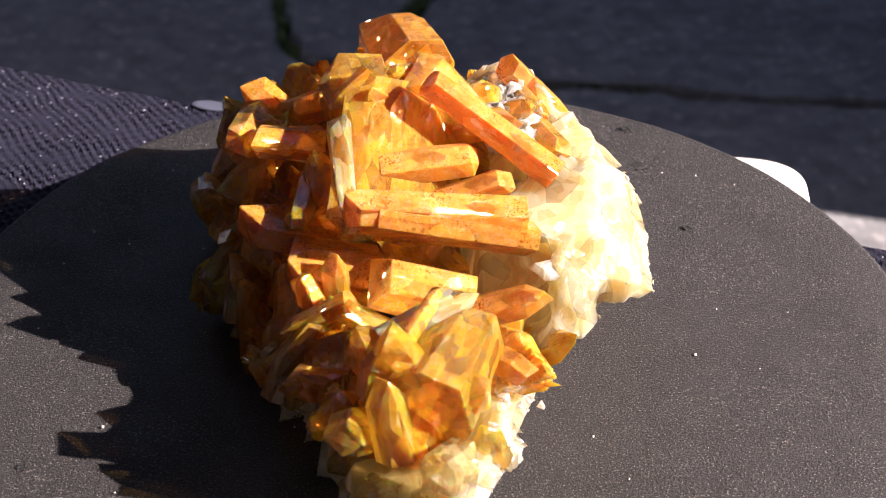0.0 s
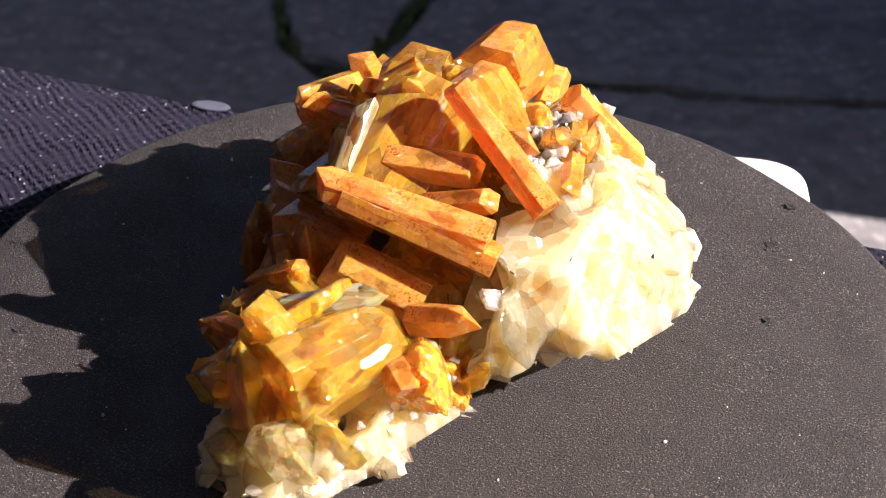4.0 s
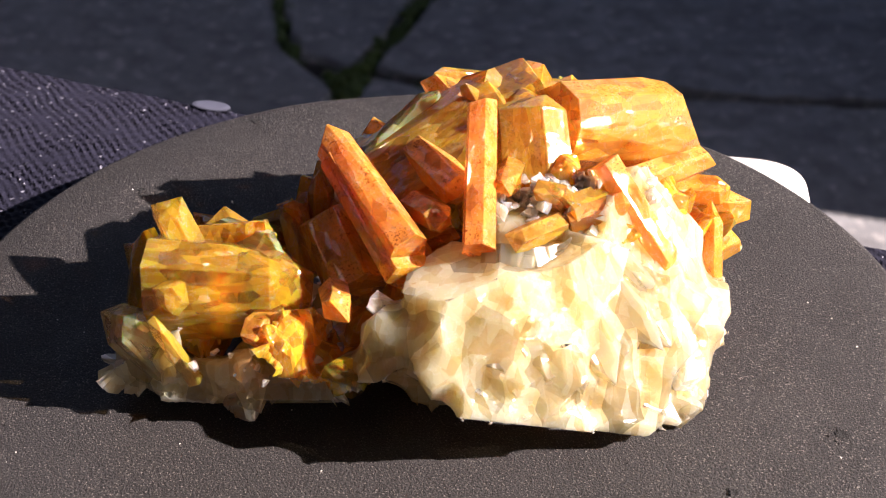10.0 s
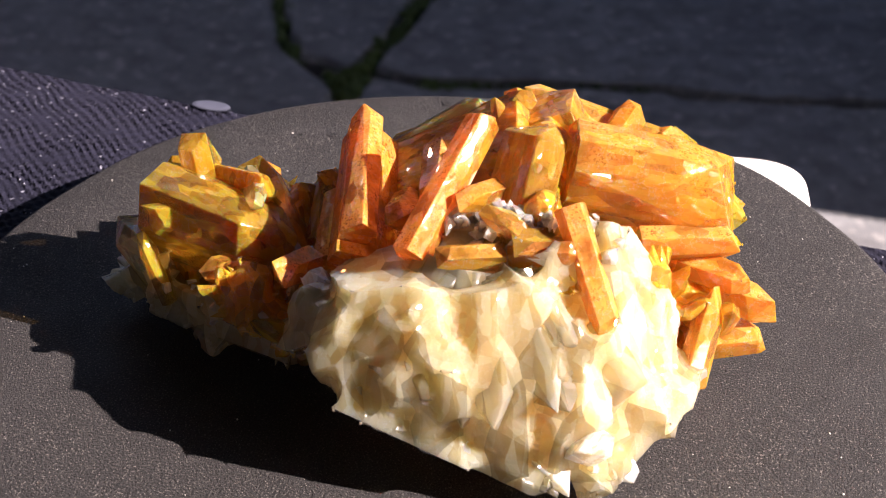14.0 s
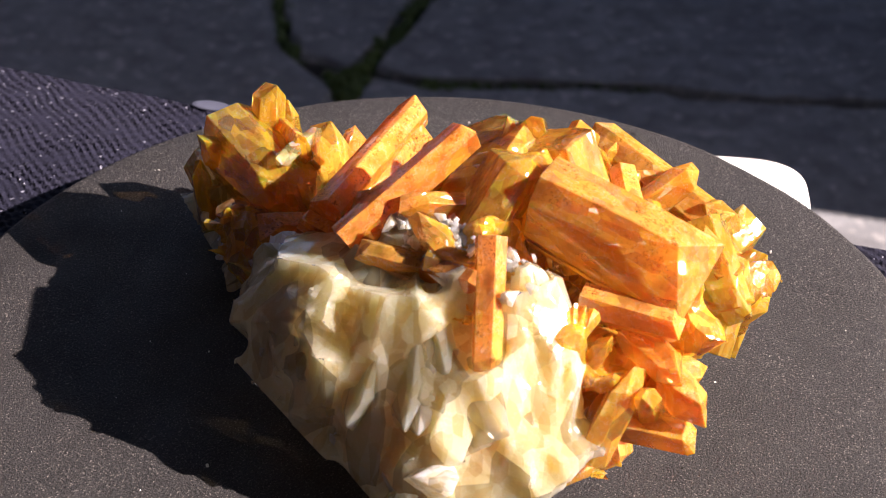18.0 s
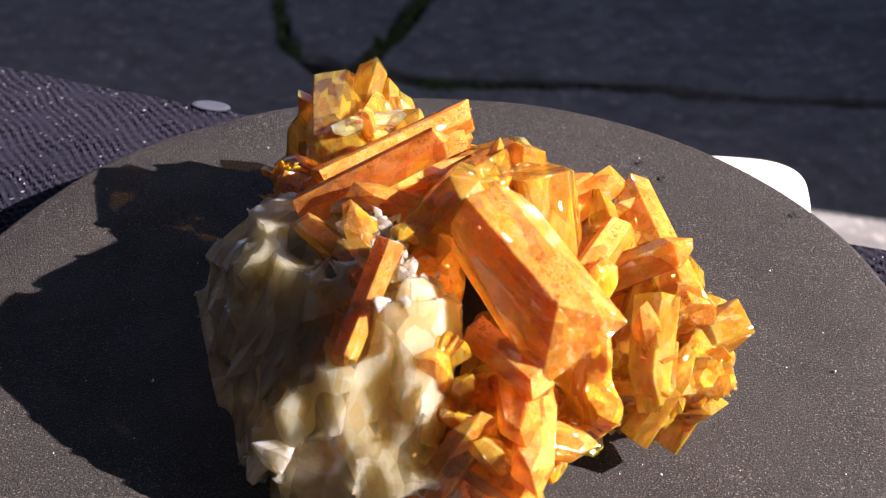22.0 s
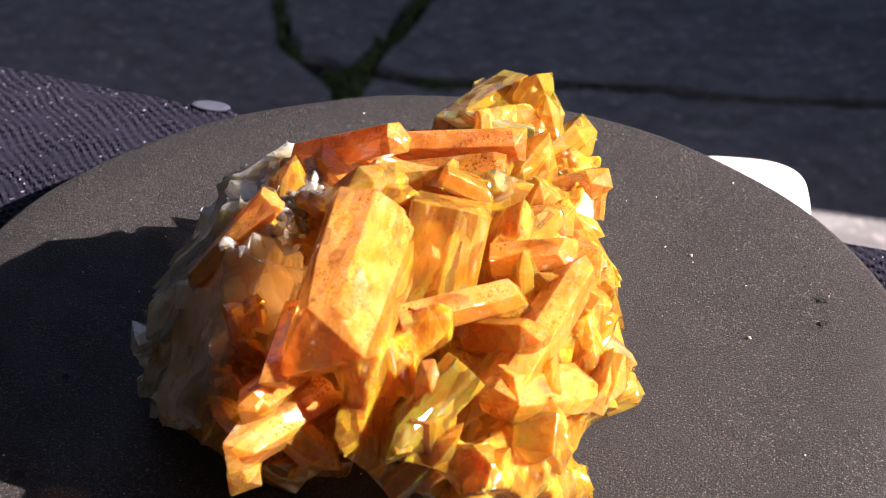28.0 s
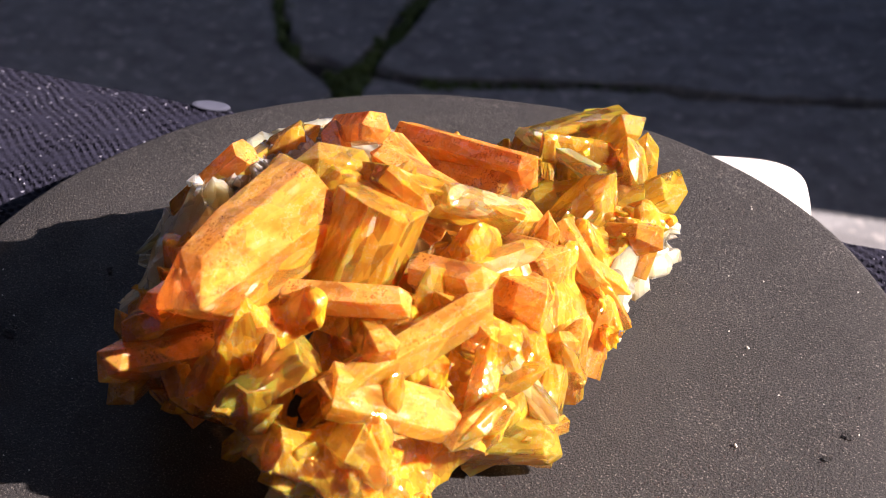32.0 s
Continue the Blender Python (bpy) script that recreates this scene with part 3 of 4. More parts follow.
mass(2.86, 3.42, 5.00, 2.64, 5.50, 4.02, 0.96, 0.96, 53)
mass(2.72, 3.22, 4.49, 4.62, 4.67, 2.03, 1.33, 0.85, 49)
mass(5.09, 2.58, 2.04, 5.07, 4.18, 0.71, 1.48, 0.87, 68)
mass(1.11, -3.13, 2.63, 0.87, -5.26, 0.31, 0.96, 0.88, 74)
mass(4.45, 0.46, 3.90, 3.13, -1.55, 1.81, 1.42, 0.77, 43)
mass(4.13, 2.19, 4.16, 5.38, 2.52, 1.70, 1.21, 0.90, 3)
mass(3.75, 1.40, 4.28, 4.68, -0.17, 3.26, 1.48, 0.96, 77)
mass(4.02, 0.96, 4.46, 4.95, -0.69, 3.25, 0.85, 0.90, 20)
mass(4.08, 2.74, 3.21, 5.19, 2.79, 1.44, 1.67, 0.91, 41)
mass(4.49, 0.73, 3.67, 3.13, -1.17, 1.32, 0.89, 0.99, 73)
mass(4.31, 0.96, 3.08, 3.73, -1.32, 1.95, 0.93, 0.87, 83)
mass(3.87, 2.30, 4.23, 5.36, 1.91, 2.00, 1.25, 0.76, 73)
mass(1.75, 5.68, 3.69, 3.70, 6.27, 0.74, 1.34, 0.78, 15)
mass(0.20, -5.39, 1.83, -0.31, -7.81, 0.42, 0.87, 0.72, 81)
mass(0.24, -6.09, 1.69, -2.56, -5.07, 0.29, 0.88, 1.00, 11)
mass(4.84, 4.30, 2.66, 5.10, 4.58, 0.43, 0.84, 0.80, 8)
mass(-1.67, -5.79, 0.65, -1.52, -7.67, 0.28, 0.86, 0.82, 19)
mass(5.06, 1.44, 3.53, 5.61, 1.62, 1.87, 0.96, 0.71, 54)
mass(3.87, 1.07, 4.47, 4.70, -0.11, 3.60, 1.16, 0.93, 15)
mass(4.55, 0.81, 3.07, 3.11, -2.44, 2.74, 1.67, 0.65, 35)
mass(4.27, 5.20, 1.52, 1.14, 6.40, 1.27, 1.57, 0.62, 38)
mass(4.25, -0.58, 3.61, 3.28, -2.23, 2.63, 1.63, 0.85, 13)
mass(3.90, 4.55, 2.45, 1.83, 7.19, 1.96, 1.36, 0.61, 23)
mass(0.97, -7.23, 1.22, -1.93, -6.46, 1.49, 1.59, 0.79, 12)
mass(3.93, 0.04, 1.18, 1.70, 0.18, 3.86, 1.34, 0.79, 72)
mass(4.14, 3.89, 3.40, 2.06, 4.57, 4.83, 1.16, 0.66, 16)
mass(2.58, -1.10, 0.99, 3.05, -3.01, 2.47, 1.23, 0.73, 34)
mass(1.82, -0.93, 1.68, 4.11, -2.57, 2.58, 1.55, 0.63, 43)
mass(4.12, -0.03, 1.75, 3.01, -2.59, 3.58, 1.50, 0.89, 75)
mass(0.92, -4.77, 0.63, 1.89, -4.97, 2.22, 0.96, 0.85, 5)
mass(3.59, 3.17, 3.59, 2.75, 3.55, 5.72, 0.81, 0.74, 88)
mass(3.54, 5.17, 3.51, 1.59, 4.92, 4.95, 0.86, 0.60, 88)
mass(3.63, 5.25, 0.56, 2.11, 6.63, 1.32, 0.76, 0.90, 39)
mass(0.88, -6.05, 0.60, -0.59, -7.66, 1.75, 0.97, 0.82, 4)
mass(-1.23, -5.43, 0.25, -1.79, -7.55, 0.80, 0.60, 0.65, 55)
mass(3.2, 1.0, 4.2, 5.2, 0.6, 2.4, 1.8, 0.8, 20)
mass(3.0, 2.6, 4.2, 5.3, 3.3, 1.9, 2.0, 0.8, 50)
mass(2.3, 0.8, 4.6, 2.1, 4.2, 4.9, 1.9, 0.7, 0)
mass(3.2, 3.8, 3.6, 5.3, 4.5, 1.6, 2.2, 0.8, 20)
mass(2.9, 4.8, 2.6, 3.9, 6.0, 0.9, 1.9, 0.8, 70)
mass(4.2, 3.0, 1.6, 5.5, 4.6, 1.7, 1.6, 0.8, 10)
mass(4.2, 1.0, 2.4, 5.6, 0.1, 2.3, 1.6, 0.8, 10)
mass(3.2, -1.0, 3.2, 5.4, -0.4, 2.5, 1.5, 0.8, 40)
mass(3.6, 4.6, 1.6, 2.6, 6.9, 1.5, 1.6, 0.8, 40)
mass(3.6, 4.6, 1.8, 4.3, 6.1, 0.8, 1.9, 0.8, 30)
mass(2.8, 5.2, 2.4, 2.8, 7.2, 1.7, 1.6, 0.8, 30)
mass(4.4, 3.6, 1.6, 4.6, 5.6, 0.6, 1.6, 0.8, 0)
mass(-3.24, -2.66, 0.56, -2.49, -4.78, 2.60, 1.15, 0.65, 48)
mass(-0.97, -7.30, 0.78, 1.77, -6.33, 2.39, 1.53, 0.60, 53)
mass(-1.30, -3.70, 0.71, -2.85, -4.61, 1.01, 1.41, 0.77, 79)
mass(1.41, -3.43, 0.65, 1.70, -2.79, 2.92, 1.22, 0.64, 31)
fracture(BODY, "matrix", CREAM, "milky fractured quartz base", 150, 3.0, 0.22, (2.9, 1.8, 5.6), 3, 0.0011, 7)
# pale blades fanning out over the milky side
fan = random.Random(17)
RIM = ((5.45, -0.3, 2.9), (5.6, 0.6, 2.6), (5.7, 1.5, 2.3), (5.75, 2.4, 2.1), (5.7, 3.3, 2.0), (5.55, 4.2, 2.1), (5.0, 5.1, 2.2), (4.4, 5.7, 2.0))
for i in range(26):
    top = Vector((3.05, 1.2 + 1.6 * (i % 8) / 7, 4.75))
    low = Vector(RIM[i % 8]) + Vector((fan.uniform(-0.2, 0.1), fan.uniform(-0.4, 0.4), fan.uniform(-0.2, 0.3)))
    a, b = (0.05, 0.5 + 0.3 * fan.random()) if i % 3 == 0 else (0.25 + 0.25 * fan.random(), 0.8 + 0.2 * fan.random())
    bar(tuple(top.lerp(low, a)), tuple(top.lerp(low, b)), fan.uniform(0.9, 1.6), fan.uniform(0.25, 0.5), (0.75 + fan.uniform(-0.25, 0.25), 0.1 + fan.uniform(-0.35, 0.35), 0.6), PALE_QUARTZ, fan.uniform(0.3, 0.8), 0.5, name="quartz_blade")
# golden body
mass_lump(1.28, -2.64, 1.70, 1.68, 1.75, 1.25, GOLD)
mass_lump(-1.45, 5.49, 3.93, 1.62, 1.54, 1.56, GOLD)
mass_lump(-3.83, 5.06, 2.01, 1.70, 1.60, 1.59, GOLD)
mass_lump(1.42, 2.09, 1.73, 1.43, 1.57, 1.50, GOLD)
mass_lump(0.06, -5.68, 2.24, 1.63, 1.57, 1.80, GOLD)
mass_lump(-3.32, 3.11, 3.67, 1.61, 1.43, 1.33, GOLD)
mass_lump(-1.48, -4.01, 1.73, 1.44, 1.54, 1.45, GOLD)
mass_lump(-1.13, 3.34, 1.71, 1.53, 1.69, 1.48, GOLD)
mass_lump(-3.90, 1.54, 1.63, 1.59, 1.77, 1.34, GOLD)
mass_lump(-2.51, -1.44, 1.80, 1.59, 1.49, 1.57, GOLD)
mass_lump(2.03, 3.06, 4.14, 1.56, 1.89, 1.31, GOLD)
mass_lump(-0.46, 2.73, 5.11, 1.56, 1.63, 1.59, GOLD)
mass_lump(0.39, 5.87, 2.24, 1.58, 1.57, 1.69, GOLD)
mass_lump(-0.02, 0.03, 1.92, 1.56, 1.52, 1.64, GOLD)
mass_lump(-2.29, 0.62, 3.44, 1.40, 1.53, 1.50, GOLD)
mass(-2.55, 4.54, 1.37, -5.81, 4.90, 1.03, 1.40, 0.95, 39, GOLD)
mass(-3.06, 7.08, 2.59, -2.95, 5.69, 3.95, 1.47, 0.81, 4, GOLD)
mass(-4.67, 6.41, 1.99, -5.34, 4.40, 2.40, 1.43, 0.70, 33, GOLD)
mass(2.59, -3.91, 1.64, 1.85, -3.65, 3.44, 1.44, 0.94, 43, GOLD)
mass(-1.30, -5.93, 0.89, -2.73, -4.21, 2.94, 1.42, 0.64, 64, GOLD)
mass(-4.62, 3.50, 1.35, -5.33, 1.59, 2.23, 1.55, 0.85, 30, GOLD)
mass(-4.46, -0.18, 0.95, -4.01, 0.51, 3.71, 1.34, 0.73, 75, GOLD)
mass(-5.77, 3.17, 1.94, -4.35, 1.33, 3.71, 1.20, 0.82, 42, GOLD)
mass(-3.88, -1.35, 0.70, -3.40, -2.30, 2.23, 1.11, 0.92, 77, GOLD)
mass(2.03, -2.07, 1.08, 2.41, -4.76, 2.97, 1.33, 0.77, 75, GOLD)
mass(1.79, 5.76, 2.67, 2.01, 5.69, 4.80, 1.43, 0.70, 76, GOLD)
mass(-0.99, 6.76, 1.86, 2.09, 6.61, 3.49, 1.26, 0.66, 47, GOLD)
mass(-2.98, 5.95, 0.90, -5.64, 5.73, 2.83, 1.39, 0.61, 72, GOLD)
mass(0.41, 4.52, 1.29, -0.56, 7.68, 1.83, 1.30, 0.71, 28, GOLD)
mass(-1.73, -2.67, 1.35, -3.04, -1.80, 3.74, 1.51, 0.71, 42, GOLD)
mass(-4.86, 0.96, 3.33, -3.47, 2.62, 4.61, 1.40, 0.68, 15, GOLD)
mass(-3.34, -0.80, 2.96, -3.25, -2.48, 1.62, 1.55, 0.67, 73, GOLD)
mass(-1.51, 7.23, 3.46, -1.58, 5.35, 0.87, 1.54, 0.72, 82, GOLD)
mass(-3.55, 6.90, 2.15, -5.49, 4.66, 3.45, 1.35, 0.93, 28, GOLD)
mass(-4.02, -2.83, 1.13, -1.30, -3.83, 3.08, 1.15, 0.89, 84, GOLD)
mass(-0.64, -4.62, 0.96, -2.26, -6.00, 2.97, 1.50, 0.88, 65, GOLD)
mass(-2.10, -0.12, 3.98, -2.85, 1.06, 5.16, 1.39, 0.91, 73, GOLD)
mass(-4.95, 3.00, 1.04, -4.00, 5.97, 0.60, 1.23, 0.86, 21, GOLD)
mass(-5.10, 1.62, 1.08, -4.01, -1.35, 2.12, 1.10, 0.68, 2, GOLD)
mass(-1.13, 5.39, 3.59, -2.89, 4.63, 5.11, 1.49, 0.62, 78, GOLD)
mass(0.32, -3.70, 4.24, -0.88, -6.01, 3.72, 1.19, 0.69, 69, GOLD)
mass(-5.58, 3.89, 1.04, -4.43, 5.56, 0.95, 1.21, 0.62, 28, GOLD)
mass(0.58, 2.47, 2.98, 0.16, 0.66, 4.02, 1.27, 0.91, 15, GOLD)
mass(-2.88, -0.18, 3.98, -4.42, -0.27, 2.05, 1.37, 0.70, 16, GOLD)
mass(-3.36, 3.11, 3.19, -5.19, 3.26, 3.58, 1.54, 0.80, 51, GOLD)
mass(2.39, 5.37, 3.61, 2.12, 6.30, 0.30, 1.43, 0.69, 79, GOLD)
mass(-0.77, 2.86, 4.52, 2.13, 2.91, 5.73, 1.53, 0.62, 41, GOLD)
mass(-2.64, 2.45, 2.62, -4.73, 2.49, 0.45, 2.37, 0.8, 55, GOLD)
mass(-4.07, 7.10, 3.18, -5.45, 3.64, 0.54, 1.49, 0.8, 11, GOLD)
mass(-3.78, 3.62, 1.65, -6.12, 4.46, 0.43, 1.21, 0.8, 79, GOLD)
mass(1.3, 1.5, 3.8, 0.9, 4.4, 4.5, 2.2, 0.8, 0, GOLD)
fracture(GOLD, "golden_matrix", CORE, "clear honey-yellow fractured citrine body", 220, 2.2, 0.25, (-1.0, 3.0, 2.5), 5, 0.001, 18)
# white rim of the milky side
slab(((2.95, -2.3, 3.7), (5.25, -0.35, 2.5), (4.0, -0.3, 3.15), (2.6, -1.9, 3.75)), (-0.5, 0.3, -0.8), 0.25, CRUST, "opaque white quartz plate")
slab(((5.25, -0.35, 2.5), (5.6, 2.0, 1.55), (4.9, 1.8, 2.2), (4.0, -0.3, 3.15)), (-0.7, 0.0, -0.7), 0.25, CRUST, "opaque white quartz plate")
slab(((5.6, 2.0, 1.55), (5.55, 4.2, 0.5), (5.0, 3.6, 1.5), (4.9, 1.8, 2.2)), (-0.8, 0.0, -0.4), 0.4, CRUST, "opaque white quartz plate")
crystal(4.1, 4.3, 1.3, 4.4, 5.9, 0.35, 1.3, CRUST, 0.8, 30, name="quartz_blade")
crystal(4.5, 3.2, 1.5, 5.7, 4.45, 0.75, 1.2, CRUST, 0.9, 20, name="quartz_blade")
crystal(4.9, 4.9, 1.6, 5.6, 4.5, 2.0, 1.0, CRUST, 0.8, 50, name="quartz_blade")
# sugary crusts
sugar(190, (2.05, 2.5, 5.2), (0.3, 0.75, 0.14), 0.22, CRUST, 4, "sugary white quartz crust")
sugar(40, (2.1, -3.9, 1.9), (0.25, 0.7, 0.25), 0.14, CRUST, 5, "sugary white quartz crust")
# clear grains added to stand in for white glints on the golden crystals
sugar(40, (0.8, 6.2, 1.6), (0.3, 0.25, 0.2), 0.14, CLEAR, 6, "clear quartz grains added for white glints")
sugar(50, (-4.5, 5.5, 2.4), (0.3, 0.3, 0.3), 0.15, CLEAR, 7, "clear quartz grains added for white glints")
sugar(40, (-3.2, 5.6, 1.2), (0.4, 0.25, 0.25), 0.15, CLEAR, 8, "clear quartz grains added for white glints")
# crystals that stand out
STAINED = "rust-stained orange crystal"
bar((2.30, -1.10, 4.50), (-1.90, -1.90, 5.25), 0.95, 0.80, (0.1, -0.35, 0.93), RUST, label=STAINED)
bar((2.45, -0.95, 3.80), (-1.55, -1.65, 4.90), 0.90, 1.50, (0.15, -0.85, 0.5), AMBER)
bar((3.10, 0.30, 4.75), (-0.05, 1.40, 6.75), 0.85, 0.75, (0.3, -0.5, 0.8), RUST, 0.25, label=STAINED)
bar((-0.95, -1.00, 3.95), (-0.65, 2.55, 6.15), 2.70, 1.00, (0.37, -0.53, 0.73), HONEY, 0.2, 1.0, "large tabular honey crystal")
bar((-1.60, 3.80, 3.40), (-1.75, 2.30, 6.35), 2.10, 1.60, (-0.8, 0.3, 0.4), HONEY, 0.15, 1.1)
bar((2.00, 2.20, 3.80), (-0.40, 2.60, 6.50), 1.90, 1.10, (0.6, -0.5, 0.5), HONEY, 0.25, 0.9)
bar((-0.30, 3.30, 5.50), (-1.10, 7.25, 4.85), 1.95, 2.35, (0.45, 0.25, 0.85), AMBER, 0.9, 0.9, "large amber crystal with a rusty film", dome=True)
bar((0.70, 5.20, 4.20), (0.05, 7.45, 4.20), 0.75, 0.75, (0.2, 0.0, 1.0), RUST, label=STAINED)
bar((-0.40, 6.00, 2.90), (0.75, 8.55, 2.75), 1.05, 0.95, (0.3, 0.0, 1.0), RUST, 0.6, label=STAINED)
bar((0.20, 6.20, 3.50), (0.70, 7.90, 3.40), 0.90, 0.80, (0.3, 0.0, 1.0), AMBER, 0.5)
bar((1.30, 6.40, 2.00), (0.40, 8.35, 1.90), 0.90, 0.70, (0.5, 0.5, 0.7), AMBER)
bar((2.05, 3.65, 5.90), (3.65, 4.90, 3.70), 0.75, 0.65, (0.7, 0.2, 0.6), RUST, 0.5, label=STAINED)
bar((2.79, 2.50, 4.95), (2.75, 4.10, 5.25), 0.60, 0.55, (0.5, 0.0, 0.8), RUST, 0.5, label=STAINED)
bar((2.75, 2.35, 4.90), (3.35, 0.90, 5.00), 0.65, 0.55, (0.5, 0.0, 0.8), AMBER, 0.5)
bar((-1.10, 0.15, 4.95), (1.30, 0.50, 5.10), 0.95, 0.80, (0.1, -0.5, 0.85), RUST, label=STAINED)
bar((0.30, -0.30, 4.30), (2.10, -0.20, 5.00), 0.75, 0.70, (0.1, -0.5, 0.85), RUST, label=STAINED)
bar((-1.60, -1.40, 4.10), (-2.10, 1.10, 5.90), 0.90, 0.60, (0.7, -0.5, 0.3), CLEAR)
bar((-4.20, 5.70, 3.75), (-4.55, 1.50, 4.75), 1.05, 1.00, (-0.3, 0.0, 0.95), AMBER, 0.5, label="long amber crystal lying across the cluster")
bar((-2.60, 2.10, 4.50), (-4.45, 1.55, 4.95), 0.90, 0.80, (0.0, 0.2, 1.0), AMBER)
bar((-3.90, 1.40, 3.40), (-5.50, 0.45, 1.30), 0.75, 0.60, (-0.6, 0.5, 0.6), CLEAR)
bar((-1.60, 5.00, 4.50), (-3.70, 3.05, 4.70), 0.80, 0.75, (-0.2, 0.2, 0.95), RUST, label=STAINED)
bar((-3.00, 5.20, 2.20), (-4.40, 3.75, 4.60), 1.10, 0.90, (-0.5, 0.5, 0.7), HONEY, 0.5)
bar((-4.00, 5.00, 2.20), (-5.60, 6.00, 3.60), 1.10, 0.90, (-0.3, 0.6, 0.7), LEMON, 0.6)
bar((-3.60, 5.80, 1.60), (-4.30, 7.25, 2.30), 1.00, 0.90, (-0.3, 0.6, 0.7), HONEY, 0.6)
bar((-4.10, 2.60, 1.00), (-5.85, 0.40, 1.00), 1.30, 1.10, (-0.6, 0.5, 0.6), LEMON, 0.4)
bar((-2.90, 3.60, 3.60), (-4.75, 4.60, 4.85), 0.90, 0.85, (-0.2, 0.2, 0.9), AMBER, 0.5)
bar((-1.20, -1.20, 2.70), (-3.40, -1.60, 3.40), 1.80, 1.20, (0.0, -0.6, 0.8), AMBER, 0.3)
bar((-1.80, 0.00, 3.00), (-4.60, -0.10, 3.60), 1.50, 1.20, (-0.2, -0.3, 0.9), AMBER, 0.4)
# the yellow dome at the end of the cluster
bar((-0.30, -6.45, 2.75), (1.20, -2.85, 2.95), 2.50, 3.00, (0.6, -0.2, 0.7), LEMON, 1.0, 0.4, "large clear yellow crystal dome", dome=True)
bar((0.40, -5.20, 2.40), (-0.80, -6.10, 4.90), 0.95, 0.80, (0.8, -0.4, 0.4), LEMON, 0.5)
bar((0.10, -5.60, 2.40), (1.40, -6.60, 3.95), 0.95, 0.80, (0.6, 0.5, 0.5), LEMON, 0.5)
bar((-0.50, -5.30, 1.60), (-1.95, -7.05, 3.10), 1.20, 1.00, (-0.5, 0.3, 0.8), LEMON, 0.5)
bar((0.50, -6.40, 0.90), (0.60, -7.60, 2.90), 1.50, 1.10, (0.5, -0.8, 0.2), CLEAR, 0.3)
bar((-0.30, -6.20, 0.90), (-1.10, -7.60, 1.60), 1.40, 1.00, (-0.3, -0.5, 0.8), CLEAR, 0.4)
bar((-1.50, -4.50, 2.10), (-3.15, -5.00, 2.80), 0.95, 0.85, (0.0, -0.4, 0.9), AMBER, 0.6)
bar((-0.50, -3.40, 1.60), (-1.50, -4.90, 3.80), 1.40, 1.10, (-0.5, 0.4, 0.7), HONEY, 0.5)
bar((1.20, -2.60, 2.80), (2.85, -2.90, 3.55), 0.85, 0.75, (0.2, -0.5, 0.8), RUST, 0.6, label=STAINED)
bar((1.30, -3.90, 2.60), (2.40, -5.00, 2.95), 0.80, 0.60, (0.5, -0.5, 0.7), AMBER, 0.5)
bar((1.00, -1.90, 2.60), (-1.40, -2.20, 3.50), 1.60, 1.20, (0.1, -0.4, 0.9), AMBER)
# smaller crystals round them
crystal(-0.52, -6.85, 2.23, -0.91, -6.45, 4.18, 0.99, LEMON, 0.82, 89)
crystal(1.59, -6.08, 1.40, 1.21, -6.90, 3.12, 0.73, LEMON, 0.61, 41)
crystal(-0.93, -4.75, 3.65, 1.18, -3.75, 4.35, 0.77, CLEAR, 0.65, 51)
crystal(-1.11, -5.87, 3.18, -0.90, -5.74, 4.48, 0.82, HONEY, 0.91, 5)
crystal(-3.56, 6.30, 0.97, -4.78, 6.44, 3.42, 1.18, HONEY, 0.82, 5)
crystal(-5.61, 1.08, 0.51, -3.85, -1.20, 2.50, 1.08, LEMON, 0.78, 82)
crystal(-4.34, 5.68, 4.09, -5.55, 2.92, 2.58, 1.18, AMBER, 0.61, 47)
crystal(1.87, 4.39, 3.58, 2.44, 1.73, 5.88, 1.07, HONEY, 0.75, 21)
crystal(-3.44, 5.58, 4.38, -2.32, 7.50, 2.90, 1.15, LEMON, 0.82, 37)
crystal(3.22, 6.17, 1.48, 0.03, 6.45, 0.46, 1.00, RUST, 0.61, 52)
crystal(-2.39, 6.89, 1.78, -3.82, 6.60, 3.74, 0.92, HONEY, 0.62, 4)
crystal(-4.48, 2.17, 0.27, -5.65, 0.95, 1.59, 0.75, HONEY, 0.78, 40)
crystal(-0.98, 2.04, 5.58, -1.37, 1.28, 6.50, 0.92, AMBER, 0.72, 82)
crystal(-4.63, 4.83, 2.06, -4.89, 4.35, 4.34, 0.90, LEMON, 0.73, 24)
crystal(-5.64, 2.18, 2.87, -5.86, 3.51, 2.62, 0.72, LEMON, 0.64, 0)
crystal(0.45, 7.10, 1.62, 1.51, 7.51, 3.45, 0.72, HONEY, 0.88, 72)
crystal(1.15, 6.70, 2.86, 0.15, 7.22, 1.08, 0.98, AMBER, 0.88, 79)
crystal(0.10, 4.76, 2.22, -0.91, 6.12, 0.76, 0.98, RUST, 0.88, 28)
crystal(-1.69, -2.82, 3.32, -3.31, -2.77, 2.33, 0.77, AMBER, 0.80, 33)
crystal(-4.51, 4.30, 3.60, -3.87, 3.99, 4.79, 0.80, LEMON, 0.64, 84)
crystal(-4.68, 5.20, 2.51, -4.14, 7.20, 2.68, 0.74, AMBER, 0.83, 40)
crystal(-1.83, 5.78, 2.56, -2.91, 7.51, 3.45, 0.61, HONEY, 0.87, 5)
crystal(2.54, -2.40, 1.38, 3.49, -3.35, 2.68, 0.87, LEMON, 0.63, 48)
crystal(2.76, 2.50, 5.23, 2.06, 4.33, 5.18, 0.72, HONEY, 0.72, 15)
crystal(-2.12, -2.55, 2.96, -3.47, -3.83, 1.78, 0.69, HONEY, 0.84, 89)
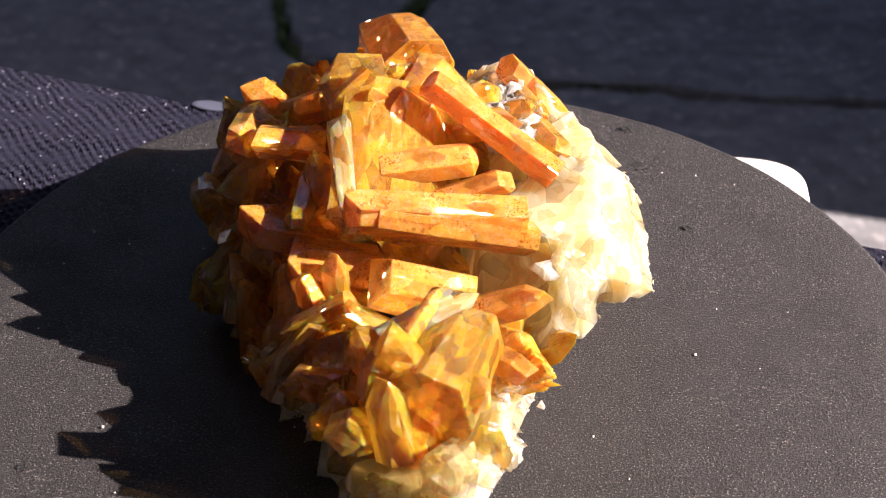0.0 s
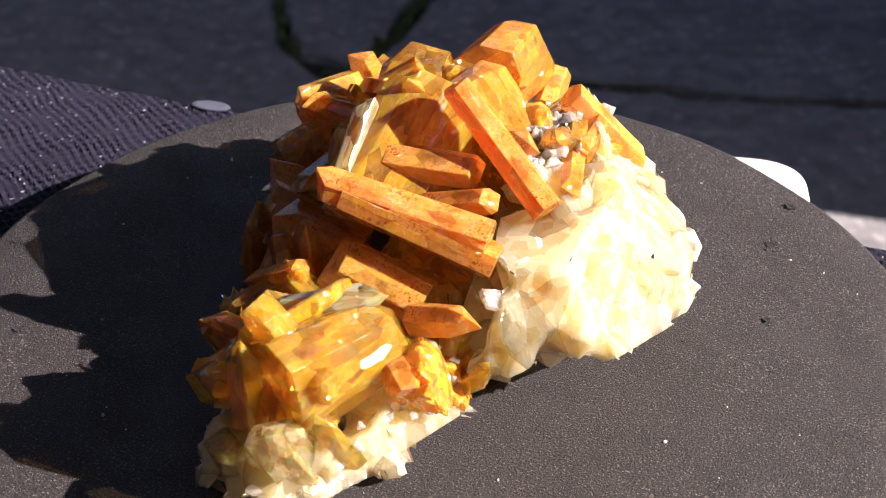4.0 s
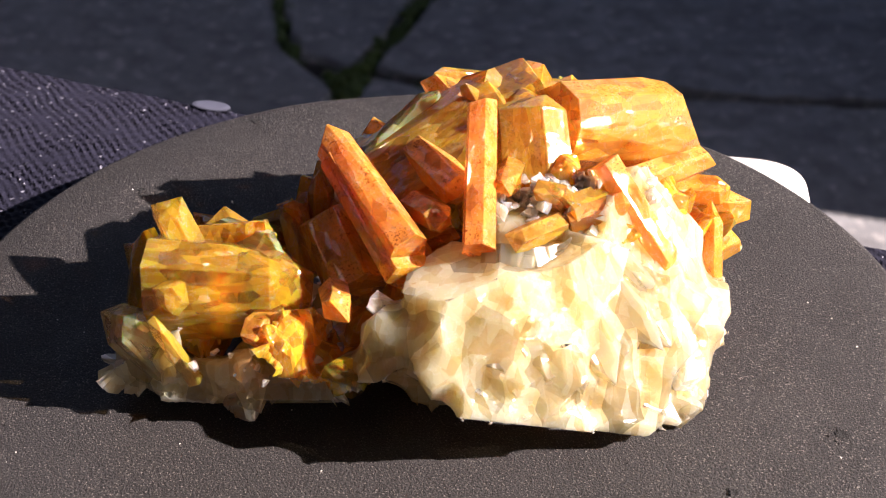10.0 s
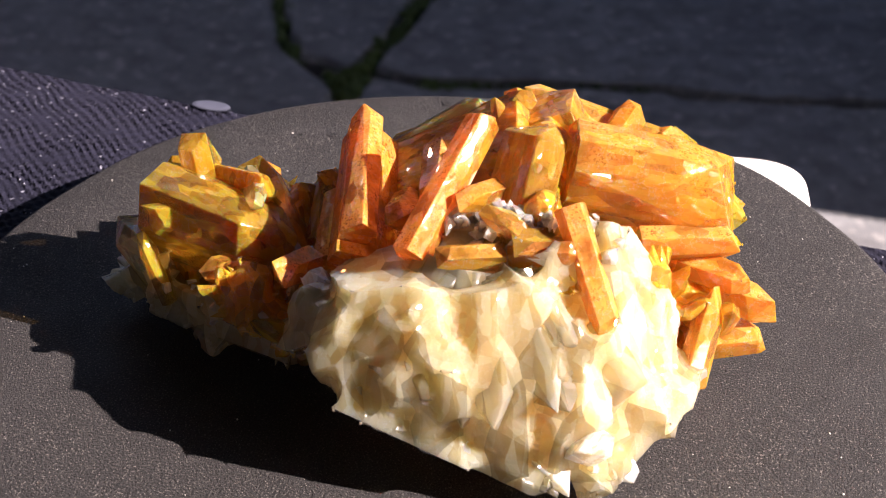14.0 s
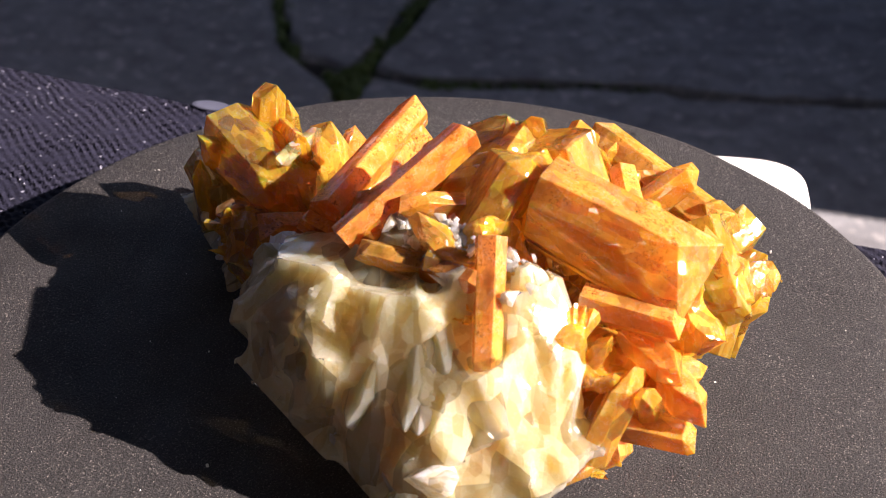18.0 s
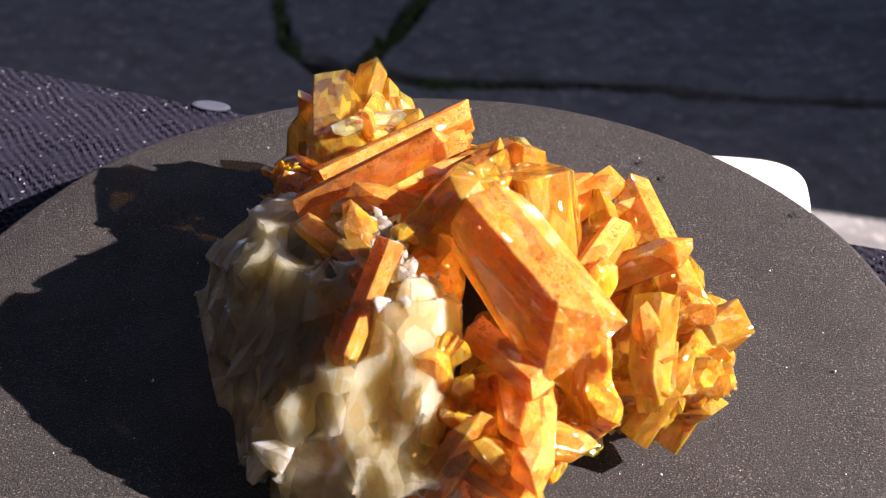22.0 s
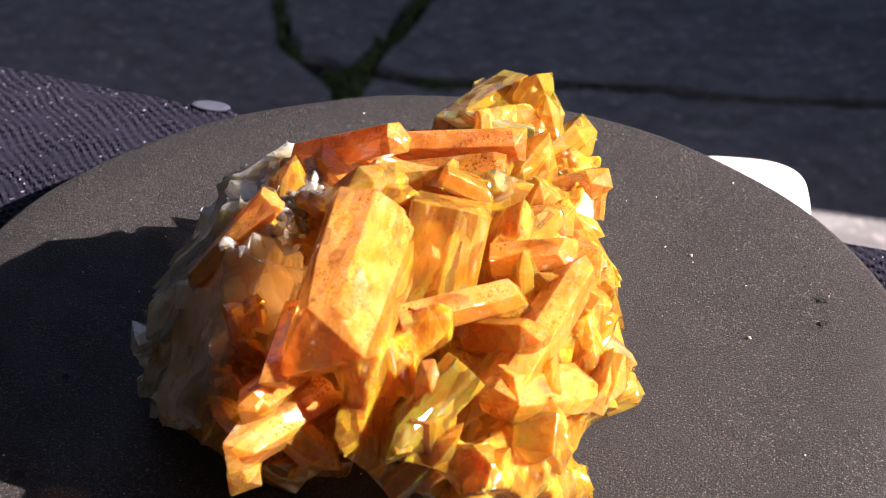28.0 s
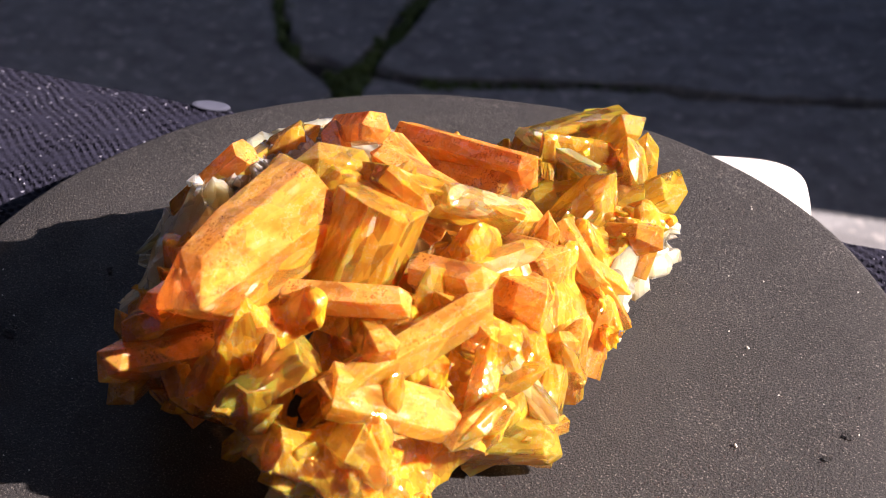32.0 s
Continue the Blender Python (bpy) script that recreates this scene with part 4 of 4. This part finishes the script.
crystal(-4.65, -0.96, 1.26, -4.55, -0.36, 2.73, 0.62, LEMON, 0.88, 4)
crystal(-0.52, -2.81, 2.22, -2.28, -2.89, 3.42, 0.73, LEMON, 0.85, 13)
crystal(1.94, -2.51, 0.57, 2.02, -1.98, 2.93, 0.84, HONEY, 0.93, 7)
crystal(-1.34, 2.12, 6.50, -2.38, 1.52, 5.79, 0.63, HONEY, 0.80, 9)
crystal(-3.40, -3.47, 0.92, -2.71, -2.88, 2.72, 0.88, AMBER, 0.83, 58)
crystal(-4.30, -1.13, 0.41, -4.28, -1.20, 2.80, 0.61, AMBER, 0.93, 32)
crystal(-1.02, -5.61, 1.24, -2.24, -5.68, 0.86, 0.96, LEMON, 0.93, 71)
crystal(1.03, 5.46, 2.38, 1.43, 6.45, 4.19, 0.62, HONEY, 0.73, 30)
crystal(-1.88, -2.08, 1.85, -2.12, -2.10, 4.20, 0.75, AMBER, 0.94, 53)
crystal(-5.78, 4.14, 0.45, -4.61, 5.57, 0.60, 0.86, LEMON, 0.80, 66)
crystal(-5.10, 5.61, 3.40, -5.59, 5.19, 1.98, 0.93, HONEY, 0.77, 61)
crystal(-4.64, 1.82, 2.18, -5.03, 0.34, 2.68, 0.69, LEMON, 0.76, 23)
crystal(1.53, 5.08, 1.72, 1.08, 6.88, 0.58, 0.68, AMBER, 0.67, 74)
crystal(-0.90, 5.93, 2.05, -2.21, 5.91, 0.55, 0.67, LEMON, 0.87, 85)
crystal(-5.41, 2.04, 2.48, -5.75, 3.78, 2.56, 0.97, AMBER, 0.81, 74)
crystal(0.54, 6.91, 2.85, -1.37, 7.35, 2.13, 0.83, AMBER, 0.77, 48)
crystal(-5.29, 0.04, 0.87, -5.58, 1.52, 1.35, 0.63, HONEY, 0.73, 41)
crystal(-3.13, 2.09, 2.78, -3.35, 0.95, 4.34, 0.84, AMBER, 0.65, 89)
crystal(-4.83, 2.12, 4.02, -3.69, 2.61, 4.92, 0.93, AMBER, 0.67, 74)
crystal(-2.83, 1.01, 4.20, -3.00, -1.16, 4.15, 0.75, LEMON, 0.77, 9)
crystal(-3.06, 6.50, 3.20, -2.75, 6.01, 4.80, 0.75, AMBER, 0.91, 82)
crystal(-4.12, -1.83, 0.59, -3.46, -2.98, 2.06, 0.69, AMBER, 0.62, 27)
crystal(-0.57, 5.98, 0.99, 0.32, 7.59, 1.97, 0.98, AMBER, 0.67, 33)
crystal(-2.84, -4.50, 1.73, -2.71, -5.24, 2.97, 0.60, HONEY, 0.69, 5)
crystal(-4.70, 2.48, 0.92, -6.10, 2.66, 2.55, 0.77, HONEY, 0.63, 10)
crystal(0.85, 1.81, 5.19, 2.29, 1.14, 5.74, 0.89, AMBER, 0.89, 37)
crystal(2.22, 6.75, 1.51, 1.08, 7.09, 3.71, 0.96, AMBER, 0.80, 86)
crystal(0.02, -0.46, 2.91, 0.93, 0.56, 3.81, 0.62, AMBER, 0.63, 82)
crystal(-4.07, -1.03, 1.28, -4.73, -0.42, 2.97, 0.87, AMBER, 0.77, 16)
crystal(-2.04, -2.09, 1.89, -1.70, -3.21, 3.55, 0.66, LEMON, 0.91, 9)
crystal(-3.62, 2.71, 4.04, -3.40, 2.21, 5.26, 0.91, LEMON, 0.75, 67)
crystal(-2.97, 6.64, 3.89, -3.11, 6.73, 1.52, 0.89, HONEY, 0.93, 47)
crystal(-2.29, -1.11, 1.56, -4.88, -0.27, 0.28, 0.87, CLEAR, 0.8, 75)
crystal(-4.09, 1.03, 1.92, -5.06, 0.48, 0.31, 0.81, CLEAR, 0.8, 0)

# ---- movement: pad and cluster turn together ----
def motions():
    rows = [(t, pose(0, 0, 0, 0, 0, -(7.27689 * t + 0.00021285 * t * t))) for t in range(33)]
    walk(disc, rows)
    walk(cluster, rows)


motions()
